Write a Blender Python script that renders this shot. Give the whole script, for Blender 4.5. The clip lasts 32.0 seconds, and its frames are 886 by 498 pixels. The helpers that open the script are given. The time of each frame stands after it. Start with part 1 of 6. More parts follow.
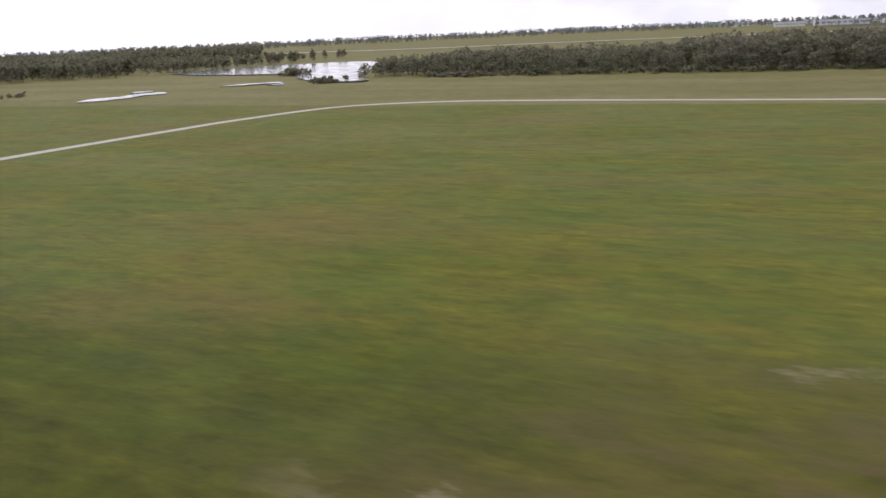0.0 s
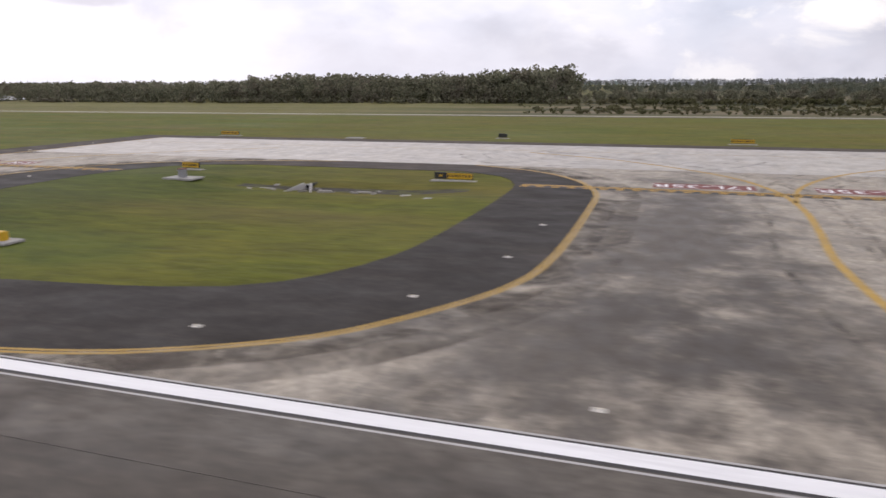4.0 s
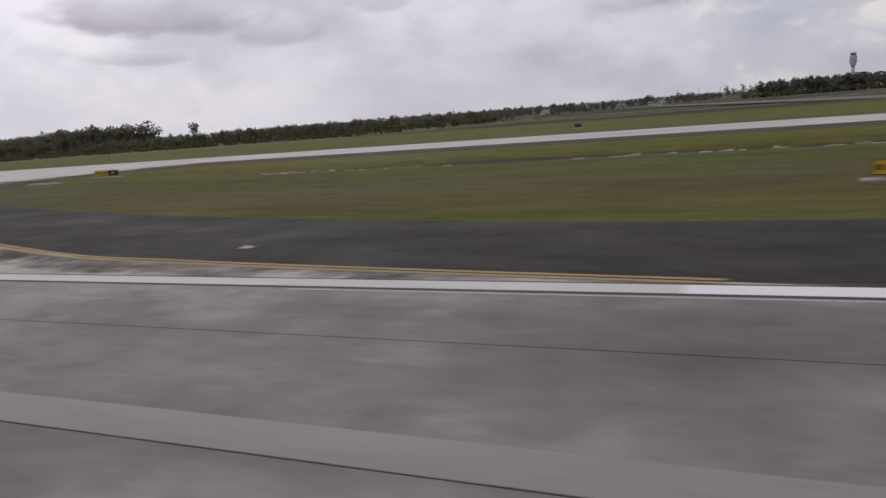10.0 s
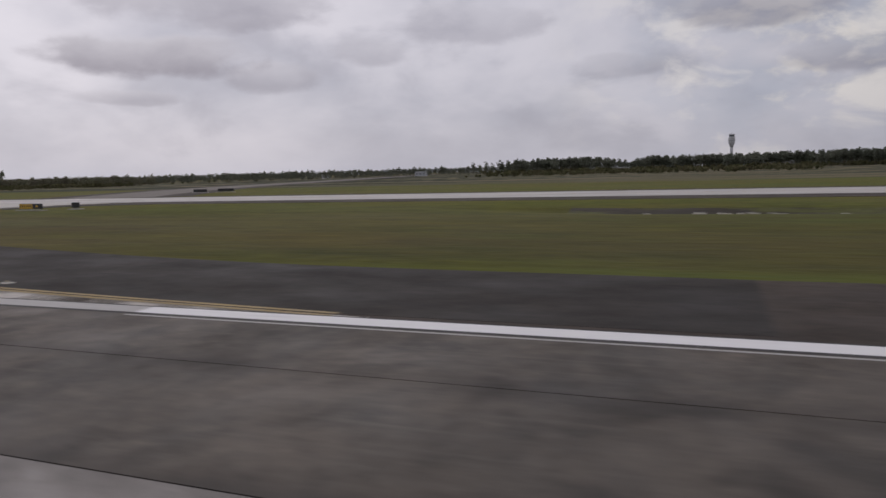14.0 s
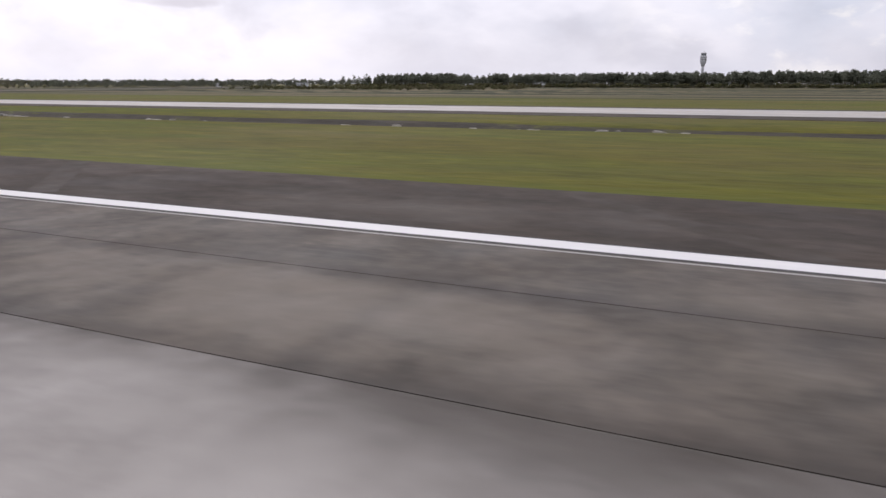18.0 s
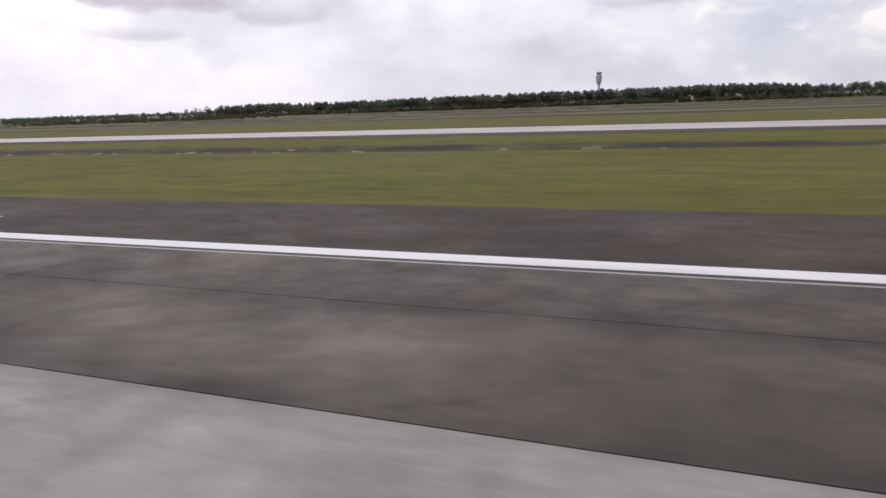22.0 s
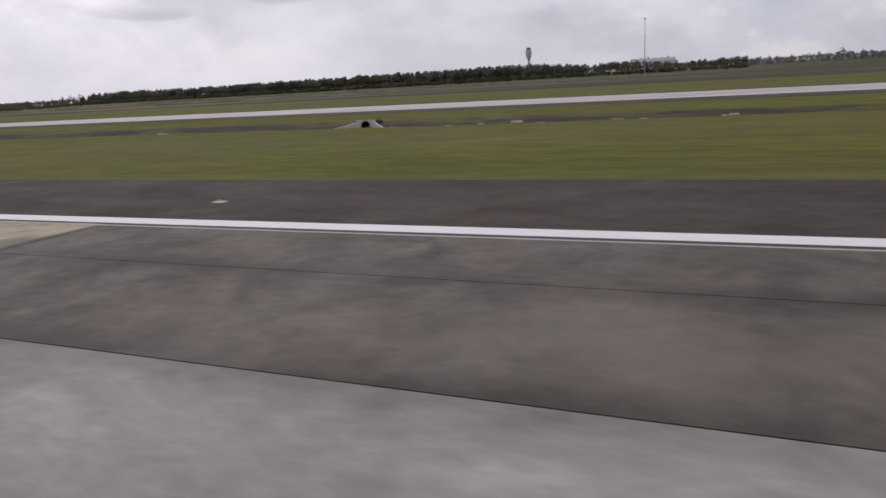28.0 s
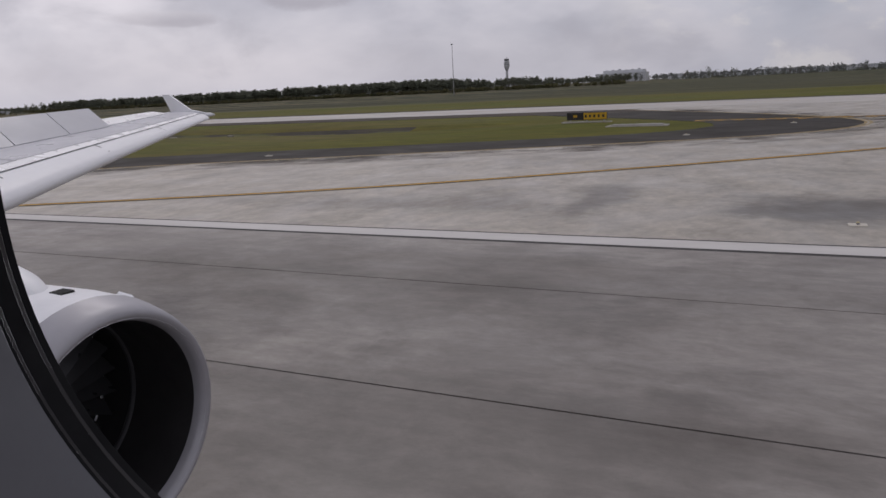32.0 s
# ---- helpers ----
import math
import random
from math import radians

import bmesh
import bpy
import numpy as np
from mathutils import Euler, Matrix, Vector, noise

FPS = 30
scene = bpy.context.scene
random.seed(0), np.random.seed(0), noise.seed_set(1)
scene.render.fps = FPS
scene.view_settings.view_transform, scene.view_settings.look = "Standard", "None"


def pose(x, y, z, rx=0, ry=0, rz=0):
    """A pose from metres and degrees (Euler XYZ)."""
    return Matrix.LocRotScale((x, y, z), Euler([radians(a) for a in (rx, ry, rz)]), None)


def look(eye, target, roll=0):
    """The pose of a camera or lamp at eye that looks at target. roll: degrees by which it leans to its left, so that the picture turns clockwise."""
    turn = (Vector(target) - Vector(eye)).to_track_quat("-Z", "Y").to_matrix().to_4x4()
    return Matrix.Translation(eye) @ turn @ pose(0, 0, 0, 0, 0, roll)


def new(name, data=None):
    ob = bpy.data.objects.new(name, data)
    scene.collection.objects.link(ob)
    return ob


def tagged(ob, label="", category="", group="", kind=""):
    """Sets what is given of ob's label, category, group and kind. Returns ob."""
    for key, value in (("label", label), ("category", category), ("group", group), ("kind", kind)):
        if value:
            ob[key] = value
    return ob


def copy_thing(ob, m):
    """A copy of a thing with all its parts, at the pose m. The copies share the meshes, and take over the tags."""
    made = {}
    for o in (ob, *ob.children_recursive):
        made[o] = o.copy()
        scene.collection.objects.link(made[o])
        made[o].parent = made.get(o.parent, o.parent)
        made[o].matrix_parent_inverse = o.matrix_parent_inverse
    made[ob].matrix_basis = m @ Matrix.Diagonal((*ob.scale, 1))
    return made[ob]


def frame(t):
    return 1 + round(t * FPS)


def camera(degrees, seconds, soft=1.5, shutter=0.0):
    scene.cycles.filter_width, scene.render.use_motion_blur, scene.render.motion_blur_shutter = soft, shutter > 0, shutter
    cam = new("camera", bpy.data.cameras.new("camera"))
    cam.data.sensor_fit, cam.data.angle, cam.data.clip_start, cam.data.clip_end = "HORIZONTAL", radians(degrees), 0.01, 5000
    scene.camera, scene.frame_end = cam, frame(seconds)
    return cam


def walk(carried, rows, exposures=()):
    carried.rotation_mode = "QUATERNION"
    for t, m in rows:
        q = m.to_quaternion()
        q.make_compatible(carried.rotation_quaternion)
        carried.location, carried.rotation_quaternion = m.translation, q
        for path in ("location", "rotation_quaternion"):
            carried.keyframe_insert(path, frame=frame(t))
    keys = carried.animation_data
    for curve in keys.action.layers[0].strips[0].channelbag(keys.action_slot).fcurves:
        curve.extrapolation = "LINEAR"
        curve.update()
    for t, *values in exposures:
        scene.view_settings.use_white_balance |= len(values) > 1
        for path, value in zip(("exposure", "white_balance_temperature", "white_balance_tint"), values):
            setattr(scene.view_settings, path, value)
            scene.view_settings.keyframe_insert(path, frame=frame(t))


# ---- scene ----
# The place is an airfield, built to one even scale K (metres here per true metre), because the camera's
# step is limited; every number below is in true metres and goes through K on its way into the scene.
K = 0.49


def at(x, y, z, rx=0.0, ry=0.0, rz=0.0):
    return pose(x * K, y * K, z * K, rx, ry, rz)


# x runs along the runway in the landing direction, y is to the left of the centreline, z is up.
cam = camera(64.4, 32.0, soft=1.55, shutter=0.15)
walk(cam, [
    (0.0, at(-186.21, -0.18, 27.03, 72.95, 2.46, 21.59)),
    (0.5, at(-148.83, -0.26, 25.14, 74.50, 3.73, 19.39)),
    (1.0, at(-111.44, -0.33, 23.24, 79.49, 1.71, 18.81)),
    (1.5, at(-74.06, -0.39, 21.32, 81.36, 0.75, 18.85)),
    (2.0, at(-36.68, -0.42, 19.39, 78.21, 0.47, 16.38)),
    (2.5, at(0.71, -0.41, 17.45, 77.99, 0.15, 17.98)),
    (3.0, at(38.36, -0.33, 15.57, 75.65, 0.81, 16.17)),
    (3.5, at(76.49, -0.14, 13.89, 75.11, 1.26, 17.90)),
    (4.0, at(115.24, 0.09, 12.31, 76.74, 0.35, 18.13)),
    (4.5, at(154.58, 0.36, 10.97, 77.11, -0.03, 19.61)),
    (5.0, at(194.36, 0.66, 9.85, 77.62, -1.08, 19.22)),
    (5.5, at(234.29, 0.97, 8.93, 78.24, -2.23, 18.02)),
    (6.0, at(274.09, 1.30, 8.16, 78.95, -2.90, 17.08)),
    (6.5, at(313.49, 1.63, 7.52, 79.75, -2.54, 17.48)),
    (7.0, at(352.20, 1.97, 6.98, 80.60, -0.55, 20.30)),
    (7.5, at(389.62, 2.29, 6.52, 78.41, 0.93, 20.79)),
    (8.0, at(426.37, 2.55, 6.11, 75.45, 3.13, 21.36)),
    (8.5, at(462.82, 2.73, 5.67, 75.54, 2.57, 23.13)),
    (9.0, at(499.30, 2.85, 5.31, 76.39, 3.75, 23.36)),
    (9.5, at(536.16, 2.99, 5.12, 78.12, 3.21, 20.85)),
    (10.0, at(573.22, 3.13, 4.99, 79.46, 4.49, 22.03)),
    (10.5, at(610.29, 3.29, 4.81, 82.66, 1.55, 21.53)),
    (11.0, at(647.19, 3.45, 4.66, 82.25, 5.81, 21.79)),
    (11.5, at(683.72, 3.60, 4.60, 82.62, 6.13, 21.34)),
    (12.0, at(719.87, 3.72, 4.61, 82.23, 6.47, 19.99)),
    (12.5, at(755.63, 3.77, 4.57, 83.03, 3.22, 19.76)),
    (13.0, at(790.98, 3.76, 4.53, 81.61, 3.55, 16.70)),
    (13.5, at(825.89, 3.70, 4.49, 83.28, 1.86, 19.10)),
    (14.0, at(860.38, 3.60, 4.48, 83.75, 1.54, 20.92)),
    (14.5, at(894.44, 3.47, 4.50, 83.17, 2.11, 22.11)),
    (15.0, at(928.06, 3.32, 4.55, 81.69, 3.14, 22.60)),
    (15.5, at(961.24, 3.16, 4.59, 79.46, 4.16, 22.33)),
    (16.0, at(993.99, 3.01, 4.50, 76.63, 4.72, 21.23)),
    (16.5, at(1026.32, 2.88, 4.50, 77.07, 3.48, 21.63)),
    (17.0, at(1058.12, 2.77, 4.55, 77.20, 1.78, 20.38)),
    (17.5, at(1089.45, 2.67, 4.57, 75.79, -0.56, 22.43)),
    (18.0, at(1120.34, 2.60, 4.60, 76.77, -0.00, 24.27)),
    (18.5, at(1150.79, 2.58, 4.59, 77.37, 0.75, 24.62)),
    (19.0, at(1180.79, 2.59, 4.57, 77.85, 2.15, 22.26)),
    (19.5, at(1210.31, 2.63, 4.52, 77.88, 0.63, 22.84)),
    (20.0, at(1239.34, 2.70, 4.49, 76.12, 2.46, 23.26)),
    (20.5, at(1267.84, 2.79, 4.54, 78.26, 3.78, 22.33)),
    (21.0, at(1295.76, 2.86, 4.59, 76.72, 0.68, 20.58)),
    (21.5, at(1323.15, 2.84, 4.57, 77.86, 0.65, 21.40)),
    (22.0, at(1350.07, 2.76, 4.55, 78.56, 2.00, 21.90)),
    (22.5, at(1376.59, 2.64, 4.52, 79.96, 1.70, 22.44)),
    (23.0, at(1402.78, 2.52, 4.50, 80.96, 0.70, 23.59)),
    (23.5, at(1428.73, 2.42, 4.50, 80.99, 1.68, 23.58)),
    (24.0, at(1454.27, 2.37, 4.51, 82.38, 1.62, 23.57)),
    (24.5, at(1479.22, 2.37, 4.49, 81.63, 1.25, 24.11)),
    (25.0, at(1503.59, 2.40, 4.46, 81.84, 1.12, 24.26)),
    (25.5, at(1527.38, 2.46, 4.46, 82.29, 1.23, 24.14)),
    (26.0, at(1550.61, 2.53, 4.46, 82.27, 1.63, 23.85)),
    (26.5, at(1573.29, 2.59, 4.49, 81.04, 2.34, 23.50)),
    (27.0, at(1595.43, 2.65, 4.51, 77.89, 3.37, 23.20)),
    (27.5, at(1617.06, 2.67, 4.50, 77.36, 2.86, 22.91)),
    (28.0, at(1638.30, 2.69, 4.50, 76.57, 3.29, 22.62)),
    (28.5, at(1659.24, 2.72, 4.51, 75.42, 3.19, 23.34)),
    (29.0, at(1679.86, 2.74, 4.51, 76.51, 3.27, 22.38)),
    (29.5, at(1700.17, 2.74, 4.49, 76.57, 2.06, 22.96)),
    (30.0, at(1720.24, 2.71, 4.46, 76.76, 2.59, 22.11)),
    (30.5, at(1740.22, 2.68, 4.46, 77.45, 2.07, 23.38)),
    (31.0, at(1760.11, 2.65, 4.47, 77.49, 3.19, 23.35)),
    (31.5, at(1779.93, 2.62, 4.47, 77.54, 3.13, 24.53)),
    (31.93, at(1799.70, 2.59, 4.46, 77.22, 2.86, 24.21)),
    (32.0, at(1799.72, 2.59, 4.46, 77.22, 2.86, 24.21)),
], exposures=[
    (0.0, 0.44, 6660, 14),
    (1.3, 0.42, 6660, 14),
    (2.2, 0.10, 6660, 14),
    (3.0, -0.10, 6660, 14),
    (4.0, 0.20, 6660, 14),
    (4.6, 0.02, 6660, 14),
    (7.0, -0.05, 6660, 14),
    (8.0, -0.15, 6660, 14),
    (9.0, -0.40, 6660, 14),
    (10.0, -0.45, 6660, 14),
    (12.0, -0.22, 6660, 14),
    (13.0, -0.72, 6660, 14),
    (15.5, -0.40, 6660, 14),
    (17.0, 0.05, 6660, 14),
    (19.0, 0.08, 6660, 14),
    (23.0, 0.00, 6660, 14),
    (24.5, -0.05, 6660, 14),
    (27.0, -0.40, 6660, 14),
    (28.0, -0.32, 6660, 14),
    (29.0, -0.05, 6660, 14),
    (30.0, -0.24, 6660, 14),
    (31.0, -0.58, 6660, 14),
    (32.0, -0.66, 6660, 14),
])

# ---- sky and sun ----
world = bpy.data.worlds.new("overcast_sky")
scene.world = world
world.use_nodes = True
SUN_UP, SUN_ROUND = radians(38), radians(-50)


def sky_nodes():
    nt = world.node_tree
    nt.nodes.clear()
    N, L = nt.nodes.new, nt.links.new

    def math_node(op, a, b=None, c=None):
        n = N("ShaderNodeMath")
        n.operation = op
        for i, v in enumerate((a, b, c)):
            if v is None:
                continue
            if isinstance(v, (int, float)):
                n.inputs[i].default_value = v
            else:
                L(v, n.inputs[i])
        return n.outputs[0]

    def mix(fac, a, b):
        n = N("ShaderNodeMix")
        n.data_type = "RGBA"
        for s, v in ((0, fac), (6, a), (7, b)):
            if isinstance(v, (int, float)):
                n.inputs[s].default_value = v
            elif isinstance(v, tuple):
                n.inputs[s].default_value = (*v, 1)
            else:
                L(v, n.inputs[s])
        return n.outputs[2]

    def noise_tex(vec, scale, detail, rough=0.55, warp=0.0):
        n = N("ShaderNodeTexNoise")
        n.inputs["Scale"].default_value = scale
        n.inputs["Detail"].default_value = detail
        n.inputs["Roughness"].default_value = rough
        n.inputs["Distortion"].default_value = warp
        L(vec, n.inputs["Vector"])
        return n.outputs[0]

    def step(v, lo, hi):
        n = N("ShaderNodeMapRange")
        n.interpolation_type = "SMOOTHSTEP"
        n.inputs[1].default_value, n.inputs[2].default_value = lo, hi
        L(v, n.inputs[0])
        return n.outputs[0]

    coord = N("ShaderNodeTexCoord")
    sep = N("ShaderNodeSeparateXYZ")
    L(coord.outputs["Generated"], sep.inputs[0])
    x, y, z = sep.outputs
    lift = math_node("ADD", math_node("ABSOLUTE", z), 0.10)
    flat = N("ShaderNodeCombineXYZ")
    L(math_node("DIVIDE", x, lift), flat.inputs[0])
    L(math_node("DIVIDE", y, lift), flat.inputs[1])
    plane = flat.outputs[0]
    sky = N("ShaderNodeTexSky")
    sky.sky_type, sky.sun_disc = "NISHITA", False
    sky.sun_elevation, sky.sun_rotation = SUN_UP, SUN_ROUND
    sky.dust_density, sky.air_density = 3.0, 1.2
    blue = N("ShaderNodeVectorMath")
    blue.operation = "SCALE"
    L(sky.outputs[0], blue.inputs[0])
    blue.inputs["Scale"].default_value = 0.12
    # a bright veil with broad soft greyer banks and darker flat-bottomed cumulus
    squash = N("ShaderNodeVectorMath")
    squash.operation = "MULTIPLY"
    squash.inputs[1].default_value = (1.0, 1.0, 1.9)
    L(coord.outputs["Generated"], squash.inputs[0])
    billow = squash.outputs[0]
    banks = step(noise_tex(billow, 3.4, 5, 0.50, 0.2), 0.34, 0.70)
    fine = noise_tex(billow, 7.0, 5, 0.52, 0.25)
    veil = mix(banks, (1.02, 1.03, 1.15), (0.64, 0.675, 0.81))
    veil = mix(math_node("MULTIPLY", step(fine, 0.46, 0.70), 0.70), veil, (0.58, 0.60, 0.72))
    # bluer thin places ahead
    thin_ = math_node("MULTIPLY", step(noise_tex(billow, 4.6, 5, 0.55, 0.3), 0.44, 0.64), step(x, -0.35, 0.15))
    veil = mix(math_node("MULTIPLY", thin_, 0.55), veil, (0.66, 0.75, 0.93))
    # the thin bright gaps, higher up ahead of the aircraft
    gaps = math_node("MULTIPLY", step(noise_tex(billow, 8.0, 6, 0.55, 0.35), 0.50, 0.64), step(x, -0.25, 0.05))
    veil = mix(math_node("MULTIPLY", gaps, 0.85), veil, (1.28, 1.26, 1.24))
    puffs = math_node("MULTIPLY", step(noise_tex(billow, 12.0, 5, 0.52, 0.2), 0.50, 0.72), step(x, -0.15, 0.2))
    veil = mix(math_node("MULTIPLY", puffs, 0.55), veil, (0.58, 0.60, 0.72))
    breaks = math_node("MULTIPLY", math_node("MULTIPLY", step(noise_tex(billow, 17.0, 5, 0.54, 0.2), 0.50, 0.68), step(x, -0.12, 0.12)), step(z, 0.045, 0.09))
    veil = mix(math_node("MULTIPLY", breaks, 0.5), veil, (1.38, 1.33, 1.22))
    # low cumulus banks seen astern, by their bearing
    warp = math_node("SUBTRACT", noise_tex(billow, 13, 4, 0.50, 0.15), 0.5)
    for bx, bz, rx, rz, deep in ((-0.665, 0.155, 0.098, 0.028, 0.90), (-0.555, 0.132, 0.050, 0.020, 0.50), (-0.70, 0.105, 0.05, 0.010, 0.35),
                                 (-0.60, 0.225, 0.13, 0.034, 0.55), (-0.44, 0.165, 0.05, 0.022, 0.40), (-0.30, 0.20, 0.10, 0.030, 0.40),
                                 (-0.12, 0.135, 0.07, 0.016, 0.30), (0.06, 0.205, 0.15, 0.035, 0.60), (0.16, 0.125, 0.09, 0.018, 0.45)):
        dx = math_node("DIVIDE", math_node("SUBTRACT", x, bx), rx)
        dz = math_node("DIVIDE", math_node("SUBTRACT", z, bz), rz)
        rr = math_node("ADD", math_node("MULTIPLY", dx, dx), math_node("MULTIPLY", dz, dz))
        edge = math_node("ADD", rr, math_node("MULTIPLY", warp, 2.6))
        n = N("ShaderNodeMapRange")
        n.interpolation_type = "SMOOTHSTEP"
        n.inputs[1].default_value, n.inputs[2].default_value = 1.30, 0.40
        L(edge, n.inputs[0])
        ahead = step(y, 0.2, 0.4)
        # lit above, grey beneath
        lit = N("ShaderNodeMapRange")
        lit.inputs[1].default_value, lit.inputs[2].default_value = -0.6, 1.0
        L(math_node("ADD", dz, math_node("MULTIPLY", warp, 2.0)), lit.inputs[0])
        tone = mix(lit.outputs[0], (0.40, 0.40, 0.50), (0.82, 0.83, 0.93))
        veil = mix(math_node("MULTIPLY", math_node("MULTIPLY", n.outputs[0], ahead), deep), veil, tone)
    # paler haze low down
    low = N("ShaderNodeMapRange")
    low.interpolation_type = "SMOOTHSTEP"
    low.inputs[1].default_value, low.inputs[2].default_value = 0.11, 0.0
    L(z, low.inputs[0])
    veil = mix(math_node("MULTIPLY", low.outputs[0], 0.55), veil, (0.80, 0.82, 0.93))
    # the veil is brighter towards the hidden sun, astern
    side = N("ShaderNodeMapRange")
    side.inputs[1].default_value, side.inputs[2].default_value = -0.9, 0.3
    side.inputs[3].default_value, side.inputs[4].default_value = 1.24, 0.86
    L(x, side.inputs[0])
    glow = N("ShaderNodeVectorMath")
    glow.operation = "SCALE"
    L(veil, glow.inputs[0])
    L(side.outputs[0], glow.inputs["Scale"])
    col = mix(0.08, glow.outputs[0], blue.outputs[0])
    bg = N("ShaderNodeBackground")
    L(col, bg.inputs[0])
    bg.inputs[1].default_value = 0.92
    out = N("ShaderNodeOutputWorld")
    L(bg.outputs[0], out.inputs[0])


sky_nodes()
sun_data = bpy.data.lights.new("sun", "SUN")
sun_data.energy, sun_data.angle, sun_data.color = 0.6, radians(18), (1.0, 0.98, 0.95)
sun = new("sun", sun_data)
sun.matrix_world = look((-40, 60, 78), (0, 0, 0))


# ---- materials ----
def material(name, base, other=None, size=6.0, stretch=1.0, grain=0.25, grain_size=0.35, rough=0.75, metal=0.0,
             bump=0.15, stain=None, stain_size=14.0, stain_cut=(0.5, 0.68), stain_amount=0.7, island=0.0, piece=0.0,
             spec=0.4, thin=0.0, broken=None, scratch=None, streak=0.0, mottle=0.0):
    """A surface with broad patches, grain, stains and relief, all sized in true metres along x, y, z."""
    m = bpy.data.materials.new(name)
    m.use_nodes = True
    nt = m.node_tree
    bsdf = nt.nodes["Principled BSDF"]
    N, L = nt.nodes.new, nt.links.new
    geo = N("ShaderNodeNewGeometry")
    scale = N("ShaderNodeVectorMath")
    scale.operation = "MULTIPLY"
    scale.inputs[1].default_value = (1 / K / stretch, 1 / K, 1 / K)
    L(geo.outputs["Position"], scale.inputs[0])

    def tex(s, detail, rough_=0.6, warp=0.0):
        n = N("ShaderNodeTexNoise")
        n.inputs["Scale"].default_value = 1.0 / s
        n.inputs["Detail"].default_value = detail
        n.inputs["Roughness"].default_value = rough_
        n.inputs["Distortion"].default_value = warp
        L(scale.outputs[0], n.inputs["Vector"])
        return n.outputs[0]

    def mapped(v, lo, hi, a=0.0, b=1.0):
        n = N("ShaderNodeMapRange")
        n.inputs[1].default_value, n.inputs[2].default_value = lo, hi
        n.inputs[3].default_value, n.inputs[4].default_value = a, b
        L(v, n.inputs[0])
        return n.outputs[0]

    def mix(fac, a, b, blend="MIX"):
        n = N("ShaderNodeMix")
        n.data_type, n.blend_type = "RGBA", blend
        for s, v in ((0, fac), (6, a), (7, b)):
            if isinstance(v, (int, float)):
                n.inputs[s].default_value = v
            elif isinstance(v, tuple):
                n.inputs[s].default_value = (*v, 1)
            else:
                L(v, n.inputs[s])
        return n.outputs[2]

    col = mix(mapped(tex(size, 9, 0.68, 0.5), 0.34, 0.66), base, other or base)
    if stain:
        col = mix(mapped(tex(stain_size, 9, 0.68, 0.7), *stain_cut, 0.0, stain_amount), col, stain)
    g = tex(grain_size, 3)
    col = mix(1.0, col, mix(g, (1 - grain,) * 3, (1 + grain,) * 3), "MULTIPLY")
    if mottle:
        # small uneven blotches of wear
        for s_, amount in ((1.5, mottle), (0.55, mottle * 0.8)):
            v = mapped(tex(s_, 8, 0.72, 0.4), 0.40, 0.60, 1 - amount, 1 + amount)
            col = mix(1.0, col, mix(0.0, v, v), "MULTIPLY")
    if streak:
        # short brushed streaks and long wheel tracks
        for sx, sy, amount in ((3.0, 0.28, streak * 0.8), (14.0, 1.3, streak * 0.5)):
            brushed = N("ShaderNodeVectorMath")
            brushed.operation = "MULTIPLY"
            brushed.inputs[1].default_value = (1 / K / sx, 1 / K / sy, 1 / K)
            L(geo.outputs["Position"], brushed.inputs[0])
            n = N("ShaderNodeTexNoise")
            n.inputs["Scale"].default_value, n.inputs["Detail"].default_value, n.inputs["Roughness"].default_value = 1.0, 5, 0.65
            L(brushed.outputs[0], n.inputs["Vector"])
            v = mapped(n.outputs[0], 0.32, 0.68, 1 - amount, 1 + amount)
            col = mix(mapped(tex(7.0, 4), 0.44, 0.60), col, mix(1.0, col, mix(0.0, v, v), "MULTIPLY"))
    if scratch:
        # long thin scuffs along the direction of travel
        fine = N("ShaderNodeVectorMath")
        fine.operation = "MULTIPLY"
        fine.inputs[1].default_value = (1 / K / 16.0, 1 / K / 0.34, 1 / K)
        L(geo.outputs["Position"], fine.inputs[0])
        n = N("ShaderNodeTexNoise")
        n.inputs["Scale"].default_value, n.inputs["Detail"].default_value = 1.0, 3
        L(fine.outputs[0], n.inputs["Vector"])
        gate = mapped(tex(12, 2), 0.42, 0.62)
        q = N("ShaderNodeMath")
        q.operation = "MULTIPLY"
        L(mapped(n.outputs[0], 0.52, 0.72, 0.0, 0.35), q.inputs[0])
        L(gate, q.inputs[1])
        col = mix(q.outputs[0], col, scratch)
    if island:
        v = mapped(geo.outputs["Random Per Island"], 0, 1, 1 - island, 1 + island)
        col = mix(1.0, col, mix(0.0, v, v), "MULTIPLY")
    if piece:
        info = N("ShaderNodeObjectInfo")
        v = mapped(info.outputs["Random"], 0, 1, 1 - piece, 1 + piece)
        col = mix(1.0, col, mix(0.0, v, v), "MULTIPLY")
    L(col, bsdf.inputs["Base Color"])
    L(mapped(tex(size * 0.6, 3), 0.3, 0.7, max(rough - 0.12, 0.02), min(rough + 0.12, 1.0)), bsdf.inputs["Roughness"])
    bsdf.inputs["Metallic"].default_value = metal
    bsdf.inputs["Specular IOR Level"].default_value = spec
    if bump:
        b = N("ShaderNodeBump")
        b.inputs["Strength"].default_value = bump
        b.inputs["Distance"].default_value = grain_size * K * 0.3
        L(g, b.inputs["Height"])
        L(b.outputs[0], bsdf.inputs["Normal"])
